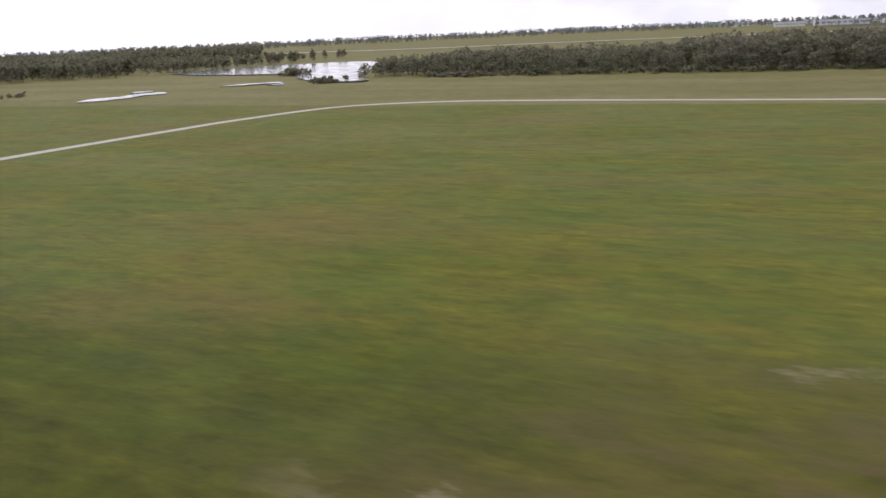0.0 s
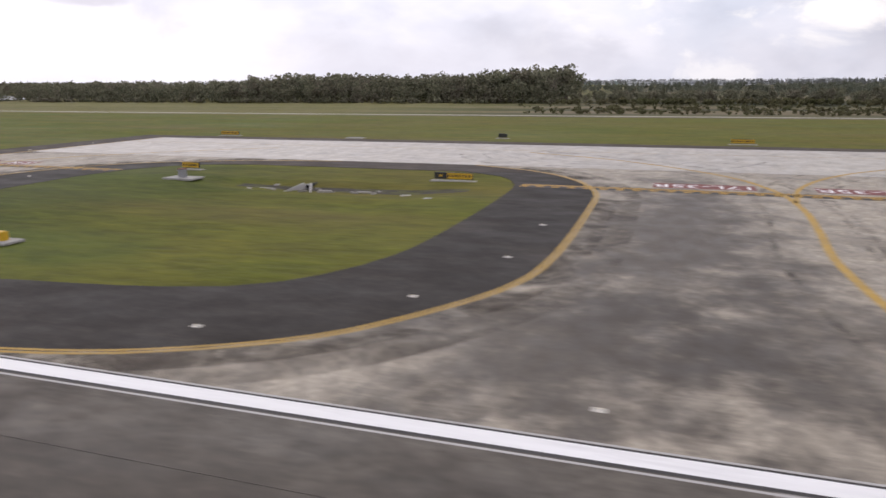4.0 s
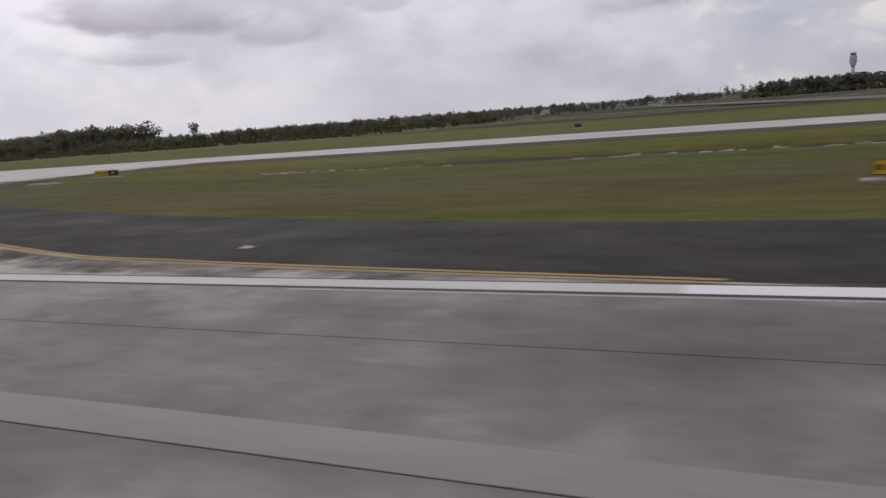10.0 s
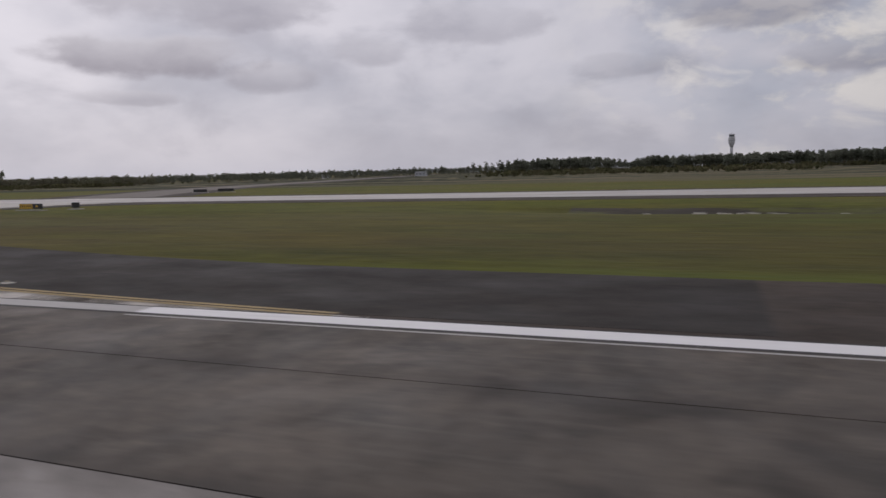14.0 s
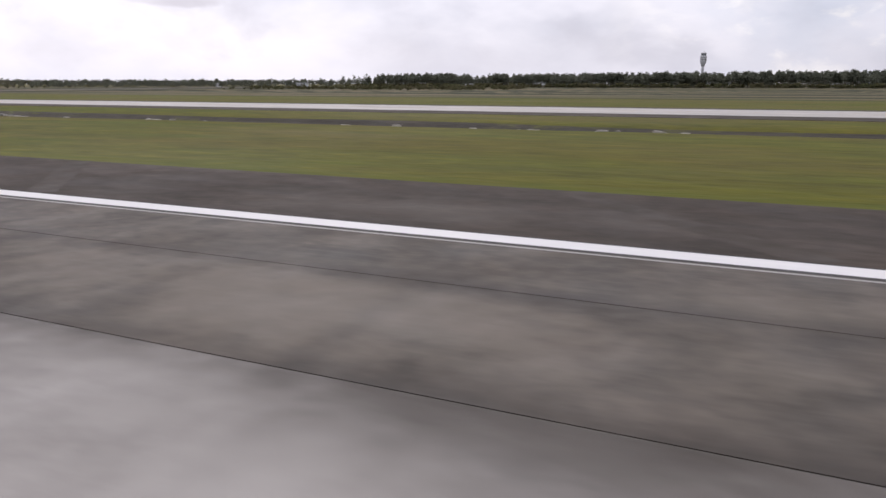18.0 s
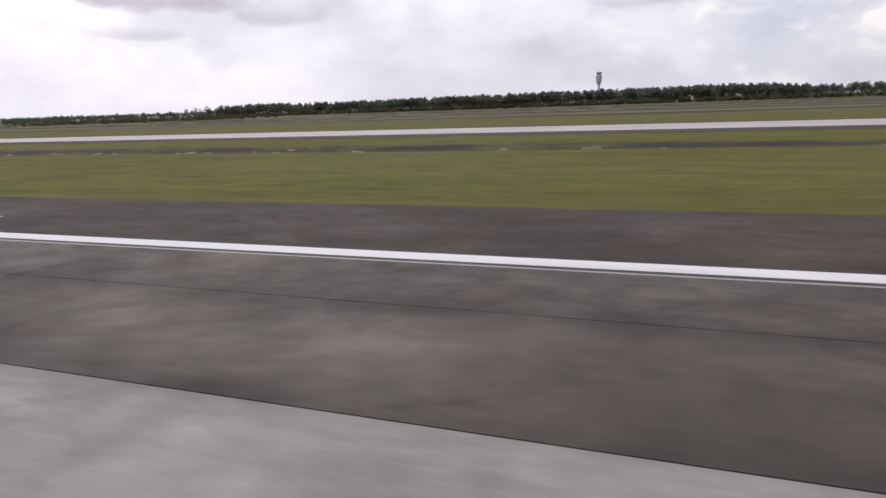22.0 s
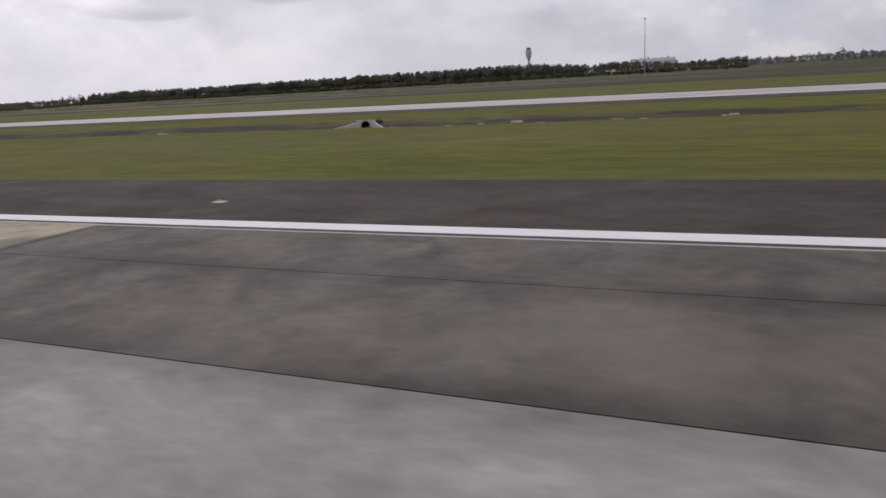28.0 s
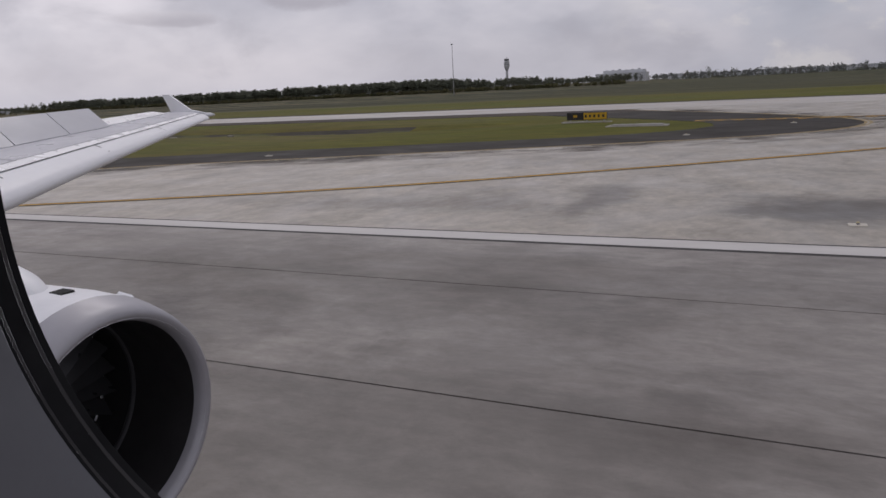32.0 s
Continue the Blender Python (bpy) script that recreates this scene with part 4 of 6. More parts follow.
def ribbon(pts, width, z, shift=0.0, up=0.012):
    """A painted line of that width along a path, with a hair of thickness."""
    v, f = [], []
    n = len(pts)
    for i, (x, y) in enumerate(pts):
        a, b = pts[max(i - 1, 0)], pts[min(i + 1, n - 1)]
        d = Vector((b[0] - a[0], b[1] - a[1]))
        d.normalize()
        nx, ny = -d.y, d.x
        for o in (shift - width / 2, shift + width / 2):
            v.append((x + nx * o, y + ny * o, lie(z + up)))
    for i in range(n - 1):
        f.append((2 * i, 2 * i + 2, 2 * i + 3, 2 * i + 1))
    return v, f


# ---- the ground, with its drainage ditch ----
DITCH = ((62, 86, 80.5), (222, 352, 86.0), (510, 612, 86.0), (850, 1752, 86.5))
SWALE_Y = (33, 60, 78, 83, 85, 88, 90.5, 96, 105)
SWALE_Z = (0, -0.22, -0.55, -0.66, -1.0, -1.0, -0.35, -0.1, 0)


def ditch_depth(x, y):
    """The shallow swale between two exits, with a narrow ditch cut in its lowest line."""
    for a, b, c in DITCH:
        ease = 8.0 if b < 100 else 26.0
        if a - ease < x < b + ease:
            run = min(1.0, (x - a + ease) / ease, (b + ease - x) / ease)
            wob = 0.8 * math.sin(x * 0.021) + 0.5 * math.sin(x * 0.083)
            return run * float(np.interp(y - c + 86.5 + wob * min(1.0, max(0.0, (y - 60) / 15)), SWALE_Y, SWALE_Z))
    return 0.0


def ground():
    xs = [-5200, -3000, -1800, -1200, -800] + list(range(-500, 2000, 8)) + [2100, 2400, 3000, 4200, 6500]
    ys = [-4000, -800, -100, -30, 20, 33, 45, 60, 70, 74, 76, 77, 78, 79, 80, 81, 82, 83, 84, 85, 86, 87, 88, 89, 90.5, 92, 95, 98, 105, 150, 270, 290, 420, 600,
          900, 1400, 2200, 4000, 7500]
    rng = random.Random(5)
    v = []
    for y in ys:
        for x in xs:
            z = ditch_depth(x, y) - 0.055
            if 280 < y < 2200 and -3000 < x < 4000:
                z += rng.uniform(-0.7, 0.0) * min(1.0, (y - 280) / 120)
            v.append((x, y, z))
    w = len(xs)
    f = [(j * w + i, j * w + i + 1, (j + 1) * w + i + 1, (j + 1) * w + i) for j in range(len(ys) - 1) for i in range(w - 1)]
    ob = part("ground", v, f, ["grass", "bank"], smooth=True)
    idx = []
    for j in range(len(ys) - 1):
        for i in range(w - 1):
            mx, my = (xs[i] + xs[i + 1]) / 2, (ys[j] + ys[j + 1]) / 2
            line = next((c for a, b, c in DITCH if a - 4 < mx < b + 4), None)
            idx.append(1 if line and (line - 1.6 < my < line + 3.6 if mx > 100 else line - 0.2 < my < line + 1.4) else 0)
    ob.data.polygons.foreach_set("material_index", idx)
    tagged(ob, "mown olive green airfield grass turning to brown rank field", "ground", kind="structure")
    return ob


ground()


# ---- runway, taxiway and their exits ----
LEFT_OF_GRASS = [  # outlines of the grass where it meets each exit, runway end first
    [(54, 97), (44, 94.5), (38.5, 89), (36.2, 80), (36.2, 70), (37.5, 58), (40, 48), (45, 41.2), (51.5, 36.8), (59, 33.9), (66, 33.2)],
    [(190, 106.5), (176, 100), (166, 94), (161, 88), (158.3, 78), (158.2, 61.6), (161, 50.3), (165, 44.6), (171, 39), (180, 35), (192, 33.2)],
    [(490, 106.5), (478, 101), (470, 92), (471.4, 82.6), (480, 68.5), (494, 57), (506, 51), (530, 42), (560, 35), (585, 33.2)],
    [(765, 106.5), (752, 102), (745, 94), (745, 84), (750, 74), (764, 61), (781, 50.4), (803, 42), (835, 35), (862, 33.2)],
    [(1900, 106.5), (1884, 95), (1886, 82), (1900, 68), (1930, 52), (1960, 42), (2010, 33.2)],
]
RIGHT_OF_GRASS = [
    [(-15.2, 33.2), (-14.2, 60), (-13.6, 85), (-12.6, 149)],
    [(72, 33.2), (85, 35), (91.8, 38.3), (96, 47), (97, 60), (97.2, 76), (96.4, 86), (93, 93), (86, 97)],
    [(388, 33.2), (398, 34), (408.8, 36), (413.5, 40.4), (414.5, 48.8), (409, 62), (397, 78.5), (384, 93), (370, 106.5)],
    [(662, 33.2), (680, 35), (687.3, 38.7), (687.4, 45.5), (678.7, 59), (660, 76), (645, 90), (630, 106.5)],
    [(1690, 33.2), (1712.6, 36.9), (1726.6, 39.6), (1742, 45.2), (1765.7, 54.5), (1786, 62.4), (1794, 69), (1795, 76), (1789, 85), (1768, 106.5)],
]
EXIT_LEFT = [
    [(-5.6, 22.6), (-5.2, 30), (-4.7, 40.4), (-4.0, 78), (-2.8, 131), (-2.6, 142)],
    [(78, 22.6), (84, 23.4), (90.7, 25.1), (97.4, 28.7), (101.6, 33.2), (106, 41.3), (107.4, 50.5), (107.5, 70.5), (106.8, 82), (103, 92), (96.5, 99.5), (86, 105)],
    [(396, 22.6), (406.8, 23.6), (412.5, 26), (416.4, 28), (420.3, 31.3), (424.3, 38.6), (425.6, 44.7), (424.6, 52.5), (418, 65), (407.5, 78), (392, 97), (375, 117)],
    [(668, 22.6), (680, 24.5), (687.3, 27.9), (691.9, 32.3), (694.8, 38.3), (694.6, 49.3), (692.8, 57), (687, 65), (668, 82.7), (655, 97), (638, 117)],
    [(1668, 22.7), (1678, 23.2), (1691, 23.6), (1710.8, 26.2), (1725, 29.4), (1746, 35.8), (1764.6, 44.2), (1786, 53), (1800, 60), (1807, 69), (1806, 80), (1795, 97), (1778, 117)],
]
EXIT_RIGHT = [
    [(46.3, 25.9), (42.5, 27.9), (37.3, 31.5), (32.0, 38.5), (28.5, 44.2), (25.9, 52.1), (23.9, 71.4), (26.4, 83.7), (32.4, 93.2), (46.1, 100.7), (63.7, 104.8)],
    [(162.2, 31), (157, 35.4), (152.6, 42.1), (148.6, 50.3), (147, 57.6), (147.2, 80.4), (150, 92), (158, 100), (174, 105)],
    [(573, 23.3), (563, 24.2), (551.6, 25.5), (540, 27.8), (505, 40.3), (495, 44.5), (483, 51.8), (471.6, 60.5), (463.9, 71), (460, 82), (462, 95), (475, 117)],
    [(849, 23.2), (836.5, 24.2), (825, 25.5), (813.5, 27.8), (779, 40.3), (767, 46.3), (756, 53), (745, 61.5), (738.5, 71), (735, 82), (737, 95), (750, 117)],
    [(1995, 23.5), (1975, 27.6), (1950, 33), (1915, 50), (1890, 70), (1880, 85), (1882, 97), (1895, 117)],
]
RIGHT_START = [(60, 22.6), (178, 22.6), (580, 22.6), (854, 22.6), (2010, 22.6)]


def pavements():
    ob = part("blast_pad", *sheet([(-122, -33), (-6, -33), (-6, 33.4), (-122, 33.4)], -0.1, 0.035), "shoulder")
    tagged(ob, "dark asphalt blast pad before the threshold", "pavement", kind="structure")
    ob = part("runway_shoulder", *sheet([(-6, 22.8), (2600, 22.8), (2600, 33.2), (-6, 33.2)], -0.1, 0.03), "shoulder")
    tagged(ob, "dark brownish asphalt shoulder beside the runway", "pavement", kind="structure")
    ob = part("runway_shoulder", *sheet([(-6, -33.2), (2600, -33.2), (2600, -22.8), (-6, -22.8)], -0.1, 0.03), "shoulder")
    tagged(ob, "dark brownish asphalt shoulder beside the runway", "pavement", kind="structure")
    ob = part("taxiway_shoulder", *sheet([(-12.6, 96.8), (86, 96.8), (180, 103), (192, 106.5), (2600, 106.5), (2600, 149), (-12.6, 149)], -0.1, 0.05), "shoulder")
    tagged(ob, "dark asphalt shoulder along the parallel taxiway", "pavement", kind="structure")
    ob = part("taxiway", *sheet([(-2.6, 105), (178, 105), (215, 114), (240, 117), (262, 117), (262, 142.2), (-2.6, 142)], -0.1, 0.10), "apron_pale")
    tagged(ob, "dull scuffed concrete end of the parallel taxiway", "taxiway", kind="structure")
    ob = part("taxiway", *sheet([(262, 117), (2600, 117), (2600, 142.5), (262, 142.2)], -0.1, 0.10), "taxiway")
    tagged(ob, "pale streaked concrete parallel taxiway", "taxiway", kind="structure")
    for i in range(5):
        a = curve_pts(RIGHT_OF_GRASS[i], 3)
        b = curve_pts(LEFT_OF_GRASS[i], 3)
        if i == 0:
            a = RIGHT_OF_GRASS[0][:]
            b = [(40, 149), (54, 110)] + b
        ob = part("exit_shoulder", *sheet([(a[0][0], 23.5)] + a + b + [(b[-1][0], 23.5)], -0.1, 0.04), "fillet")
        tagged(ob, "dark asphalt fillet round a taxiway exit", "pavement", kind="structure")
        a = curve_pts(EXIT_LEFT[i], 3)
        b = curve_pts([RIGHT_START[i]] + EXIT_RIGHT[i], 3)[::-1]
        ob = part("taxiway_exit", *sheet(a + b, -0.1, 0.075), "apron" if i < 2 else "apron_pale")
        tagged(ob, "pale tyre-marked concrete taxiway exit", "taxiway", kind="structure")
    # the taxiway that leads on past the parallel one
    run = curve_pts([(712, 142), (690, 180), (640, 290), (560, 560), (330, 1330)], 40)
    ob = part("cross_taxiway_shoulder", *ribbon(run, 46, 0.05), "shoulder")
    tagged(ob, "dark asphalt shoulder of a taxiway leading away", "pavement", kind="structure")
    ob = part("cross_taxiway", *ribbon(run, 27, 0.08), "dull_taxi")
    tagged(ob, "dull grey concrete taxiway leading away over the field", "taxiway", kind="structure")
    # perimeter road that bends round the runway's end
    road = curve_pts([(-372, 60), (-366, 130), (-358, 184), (-352, 215), (-336, 255), (-305, 273), (-262, 278), (-150, 274), (0, 272), (200, 272), (420, 275)], 6)
    ob = part("perimeter_road", *ribbon(road, 5.0, 0.06), "road")
    tagged(ob, "narrow pale perimeter road bending round the field", "road", kind="structure")
    far = curve_pts([(-2600, 1420), (-1343, 1367), (-763, 1300), (-394, 1420), (600, 1500)], 60)
    ob = part("far_runway", *ribbon(far, 45, 1.2), "road")
    tagged(ob, "distant pale runway across the fields", "runway", kind="structure")


pavements()


def slab_kind(x, lane):
    """Which paving a slab belongs to: pale concrete, the dark worn strips, or the tan patch."""
    if lane >= 2:
        if 1565 < x < 1619 and lane < 4:
            return "slab_tan"
        for a, b in ((20, 60), (168, 305), (836, 1565), (1619, 1655)):
            if a < x < b:
                return "slab_dark"
    if lane >= 0 and 60 < x < 118:
        return "slab_mid"
    if -4 <= lane < 0 and 836 < x < 1694:
        return "slab_dark"
    return "slab"


def runway():
    base = part("runway", *sheet([(-6, -22.8), (2600, -22.8), (2600, 22.8), (-6, 22.8)], -0.1, 0.09), "joint")
    tagged(base, "jointed grey concrete runway with dark worn strips", "runway", kind="structure")
    shared, loose = {}, {}
    g, gx = 0.022, 0.0003
    for lane in range(-4, 4):
        y0 = lane * PANEL
        for i in range(0, 455):
            x0 = -1.085 + i * PANEL
            kind = slab_kind(x0 + PANEL / 2, lane)
            single = 1 <= lane <= 3 and 1245 < x0 < 1802
            if single:
                if kind not in shared:
                    shared[kind] = mesh("slab", *(box(0.10, PANEL - 0.10, 0.06, PANEL - 0.06, 0.0, 0.018, 0.006) if kind == "slab_tan" else box(gx, PANEL - gx, g, PANEL - g, 0.0, 0.018)), kind)
                ob = new("slab", shared[kind])
                ob.matrix_basis = at(x0, y0, lie(0.085))
                ob.parent = base
            else:
                v, f = loose.setdefault(kind, ([], []))
                n = len(v)
                a, b = box(x0 + gx, x0 + PANEL - gx, y0 + g, y0 + PANEL - g, lie(0.085), lie(0.115))
                v += a
                f += [tuple(k + n for k in q) for q in b[1:]]
    for kind, (v, f) in loose.items():
        part("slab_field", v, f, kind, base, kind="stuff")
    return base


# ---- markings ----
def marking(name, shape, mat, label, category="marking"):
    return tagged(part(name, *shape, mat), label, category, kind="structure")


def rect(x0, x1, y0, y1, z=0.122):
    z = lie(z)
    return [(x0, y0, z), (x1, y0, z), (x1, y1, z), (x0, y1, z)], [(0, 1, 2, 3)]


def markings():
    cuts = [(0, 425, "white"), (425, 452, "white_faded"), (452, 535, "white_dull"), (535, 572, "white_faded"), (572, 765, "white"), (765, 842, "white_dull"), (842, 1702, "white"), (1702, 2600, "white_faded")]
    for a, b, m in cuts:
        marking("edge_stripe", rect(a, b, 21.84, 22.78, 0.128), m, "white runway edge stripe" if m == "white" else "worn greyish runway edge stripe")
    marking("edge_stripe", rect(0, 2600, -22.84, -21.92, 0.128), "white", "white runway edge stripe")
    marking("stripe_border", joined(rect(0, 2600, 22.78, 22.92), rect(0, 2600, 21.62, 21.84)), "black", "black border beside the edge stripe")
    marking("stripe_border", joined(rect(56, 425, 21.40, 21.54), rect(560, 765, 21.40, 21.54), rect(842, 1702, 21.40, 21.54), rect(56, 180, 22.94, 23.08)), "white_dull",
            "thin pale lines beside the edge stripe")
    # threshold bars, aiming point and touchdown bars
    for k in range(6):
        y = 20.9 - 3.5 * k
        for edge in (y, 1.75 - y):
            marking("threshold_bar", rect(7, 52.7, edge - 1.75, edge), "white", "white threshold bar on the runway")
    for s in (1, -1):
        y0, y1 = sorted((11.0 * s, 20.05 * s))
        marking("marking_border", rect(309.9, 356.6, y0 - 0.25, y1 + 0.25), "black", "black border round a white runway block")
        marking("aiming_point", rect(310.3, 356.2, y0, y1, 0.134), "white", "broad white aiming point block on the runway")
        for x, rows in ((152.4, 3), (457.2, 2), (609.6, 2), (762.0, 1), (914.4, 1)):
            for k in range(rows):
                a, b = sorted((s * (11.1 + 3.38 * k), s * (12.9 + 3.38 * k)))
                marking("marking_border", rect(x - 0.12, x + 23.02, a - 0.2, b + 0.2), "black", "black border round a white runway bar")
                marking("touchdown_bar", rect(x, x + 22.9, a, b, 0.134), "white_ghost" if x > 700 else "white_dull" if x > 600 else "white", "white touchdown bar on the runway")
    for k in range(40):
        marking("centre_dash", rect(120 + 61 * k, 156.6 + 61 * k, -0.45, 0.45), "white", "white runway centreline dash")
    # chevrons before the threshold
    for k in range(4):
        pts = []
        for y in (31.9, 24.4, 16.0, 8.0, 0.5):
            x = -22.0 - 30.4 * k + (31.9 - y) * 0.87
            if x > -6.8:
                break
            pts.append((x, y))
        marking("chevron", joined(ribbon(pts, 0.95, 0.045), ribbon([(x, -y) for x, y in pts], 0.95, 0.045)), "yellow",
                "yellow chevron painted on the blast pad")
    # double edge lines round the exits
    for i in range(5):
        for path in (EXIT_LEFT[i], EXIT_RIGHT[i]):
            pts = curve_pts(path, 1.5)
            marking("exit_edge_line", joined(ribbon(pts, 0.24, 0.0905, 0.19), ribbon(pts, 0.24, 0.0905, -0.19)), "cream" if i > 1 else "yellow_dull",
                    "pair of worn yellow edge lines round an exit")
    # lead-off lines
    lead = [
        ([(40, 124), (27.7, 114.1), (16.4, 102.2), (9.5, 90), (7.6, 76), (6.8, 59.7), (6.3, 44.8), (6.8, 36.5), (8.2, 30.5), (11, 23)], 0.65, 0.10, "yellow_dull"),
        ([(90, 127), (107.2, 116.6), (120.9, 101.9), (126.3, 88.5), (127.6, 76), (127.2, 64.9), (126.5, 52.9), (127.6, 38.4), (129.7, 31.9), (133.7, 23.0)], 0.65, 0.10, "yellow_dull"),
        ([(160, 127), (143, 113), (134.7, 102.7), (129.5, 91), (127.6, 80)], 0.55, 0.10, "yellow_dull"),
        ([(385, 130), (400, 119), (413.4, 103.5), (430, 81), (446.2, 61.2), (458.6, 48.3), (473.1, 37.9), (484.6, 30.6), (491, 27.2), (499.6, 23.1)], 0.36, 0.10, "yellow"),
        ([(658.5, 130), (673.5, 119), (687, 103.5), (703.5, 81), (719.7, 61.2), (732, 48.3), (746.6, 37.9), (758, 30.6), (764.5, 27.2), (773, 23.1)], 0.36, 0.10, "yellow"),
        ([(1760.6, 22.9), (1763.5, 23.7), (1767, 24.9), (1781, 31.4), (1793, 39.3), (1806, 49.2), (1830, 70), (1850, 92), (1870, 120)], 0.36, 0.10, "yellow"),
        ([(773, 23.1), (781.8, 19.1), (789.3, 16.3), (795.5, 14.2), (804, 11.6), (822, 7.4), (848, 3.5)], 0.42, 0.136, "yellow"),
        ([(1690, 3.9), (1713.5, 8.6), (1722, 10.65), (1740.7, 15.3), (1750, 18.4), (1758.0, 21.3)], 0.42, 0.136, "yellow"),
        ([(0, 130), (600, 130), (1200, 130), (2600, 130)], 0.25, 0.105, "yellow_dull"),
    ]
    for pts, w, z, m in lead:
        c = curve_pts(pts, 1.5 if len(pts) > 4 else 50)
        if m == "yellow":
            marking("lead_line_border", ribbon(c, w * 1.8, z - 0.010), "black", "black border of a yellow lead-off line")
        marking("lead_line", ribbon(c, w, z), m, "yellow taxi line" if m == "yellow" else "worn yellow taxi line")
    # grime drifted against the exits' edges, and the rubber that tyres have left along the turns
    rng = random.Random(41)
    for i in range(5):
        for path, side in ((EXIT_LEFT[i], 1), (EXIT_RIGHT[i], -1)):
            pts = curve_pts(path if side > 0 else [RIGHT_START[i]] + path, 3)
            for off, w in ((1.4, 2.2), (2.6, 4.4)):
                marking("edge_grime", ribbon(pts, w, 0.079 + 0.001 * off, -side * off), "grime", "dark broken grime along the exit's edge")
    for pts, w, z, m in lead[:3]:
        c = curve_pts(pts, 3)
        for off in (-3.6, 2.8, 3.7):
            marking("tyre_mark", ribbon(c, rng.uniform(0.35, 0.7), 0.086 + 0.001 * off, off + rng.uniform(-0.3, 0.3)), "rubber", "broken dark tyre mark along a turn")
    for r in (15, 18, 22, 26):
        c = [(104 + r * math.sin(a / 10), 128 - r * math.cos(a / 10)) for a in range(-13, 14)]
        marking("tyre_mark", ribbon(c, 0.6, 0.112 + r * 0.0002), "rubber", "curved dark tyre mark on the taxiway")
    # holding position bars: two full lines and two broken ones, on black
    for x0, x1, y, tilt in ((-11.5, 36.5, 84.8, 0.0), (97.5, 157, 85.2, 0.0), (388, 470, 87.5, 0.02), (662, 745, 88.5, 0.02), (1793, 1884, 80.5, 0.0)):
        def line(a, b, off, w=0.30, z=0.10):
            return ribbon([(a, y + off + tilt * (a - x0)), (b, y + off + tilt * (b - x0))], w, z)
        marking("hold_bar_backing", line(x0, x1, -0.1, 2.7, 0.088), "black", "black backing of a holding position bar")
        marking("hold_bar", joined(line(x0, x1, 0.85), line(x0, x1, 0.25), *[line(x0 + 1.9 * k, x0 + 1.9 * k + 0.95, o) for k in range(int((x1 - x0) / 1.9)) for o in (-0.4, -1.0)]),
                "yellow", "yellow holding position bar, two solid and two broken lines")
    # red boxes with the runway's designators, upright for traffic that comes from the taxiway
    for x0, x1, y, words in ((2.7, 7.8, 88.4, "35R"), (11.0, 16.1, 88.4, "35R"), (113.0, 124.6, 89.6, "17L-35R"), (131.0, 142.6, 89.8, "17L-35R"),
                             (411.5, 423, 91.5, "17L-35R"), (433, 444.5, 92, "17L-35R")):
        holder = marking("runway_designator", rect(x0, x1, y - 2.0, y + 2.0, 0.115), "red", "red painted box with white runway designator letters")
        cu = bpy.data.curves.new("letters", "FONT")
        cu.body = words
        cu.size = 3.6 * K
        cu.align_x, cu.align_y = "CENTER", "CENTER"
        tmp = bpy.data.objects.new("letters", cu)
        me = bpy.data.meshes.new_from_object(tmp)
        bpy.data.objects.remove(tmp)
        me.name = "letters"
        me.materials.append(MAT["white"])
        ws = max(v.co.x for v in me.vertices) - min(v.co.x for v in me.vertices)
        for v in me.vertices:
            v.co.x *= (x1 - x0 - 0.5) * K / ws
        ob = new("letters", me)
        ob.matrix_basis = at((x0 + x1) / 2, y, lie(0.132), 0, 0, 180)
        ob.parent = holder
    # faded diagonals over the shoulder, turning about the runway's middle
    for k in range(-32, 24):
        x = 1054.0 + 30.48 * k
        if any(a - 12 < x < b + 12 for a, b in ((-60, 590), (655, 865), (1688, 2100))):
            continue
        d = 1.0 if x < 1371 else -1.0
        marking("shoulder_chevron", ribbon([(x - 2.2 * d, 32.9), (x + 7.2 * d, 23.2)], 1.3, 0.032, 0.0, 0.005), "chevron_faint", "faded diagonal stripe across the asphalt shoulder")
    # repairs that cut across the dark strip
    marking("paving_patch", rect(1204, 1260.2, 11.47, 17.1, 0.1195), "streaked", "worn streaked repair along the runway lane", "patch")
    # soft dark seals across the tan slabs, and the pale scuffs that a turning vehicle left further back
    for k in range(-5, 5):
        x = 1593.4 + PANEL * k
        marking("joint_seal", rect(x - 0.34, x + 0.30, 11.5, 21.35, 0.1198), "soot", "dark soft seal across the tan slabs", "joint")
    rs = random.Random(3)
    for k in range(16):
        a, y = 1434 + rs.uniform(0, 14), rs.uniform(12.6, 17.2)
        bend = rs.uniform(-0.6, 1.2)
        marking("scuff_mark", ribbon(curve_pts([(a, y), (a + 7, y - 0.3 * bend), (a + 15, y - 1.0 * bend), (a + 24, y - 2.4 * bend)], 3), rs.uniform(0.10, 0.34), 0.1192 + 0.0002 * k), "scuff", "pale curved scuff on the runway", "stain")
    for x0, x1, lanes in ((362, 452, (2, 3)), (1330, 1480, (2, 3)), (58, 118, (2, 3))):
        for lane in lanes:
            marking("rubber_haze", rect(x0, x1, lane * PANEL + 0.03, min(lane * PANEL + PANEL - 0.03, 21.38), 0.1185), "soot", "dark cloudy rubber haze worn into the runway", "stain")
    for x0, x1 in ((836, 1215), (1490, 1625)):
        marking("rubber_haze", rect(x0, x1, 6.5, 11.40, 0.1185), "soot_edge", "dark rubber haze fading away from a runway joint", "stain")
    for x0, x1 in ((365, 456), (484, 608), (640, 758)):
        marking("worn_lane_strip", rect(x0, x1, 11.47, 12.6, 0.119), "white_ghost", "pale worn strip along the runway lane")


markings()


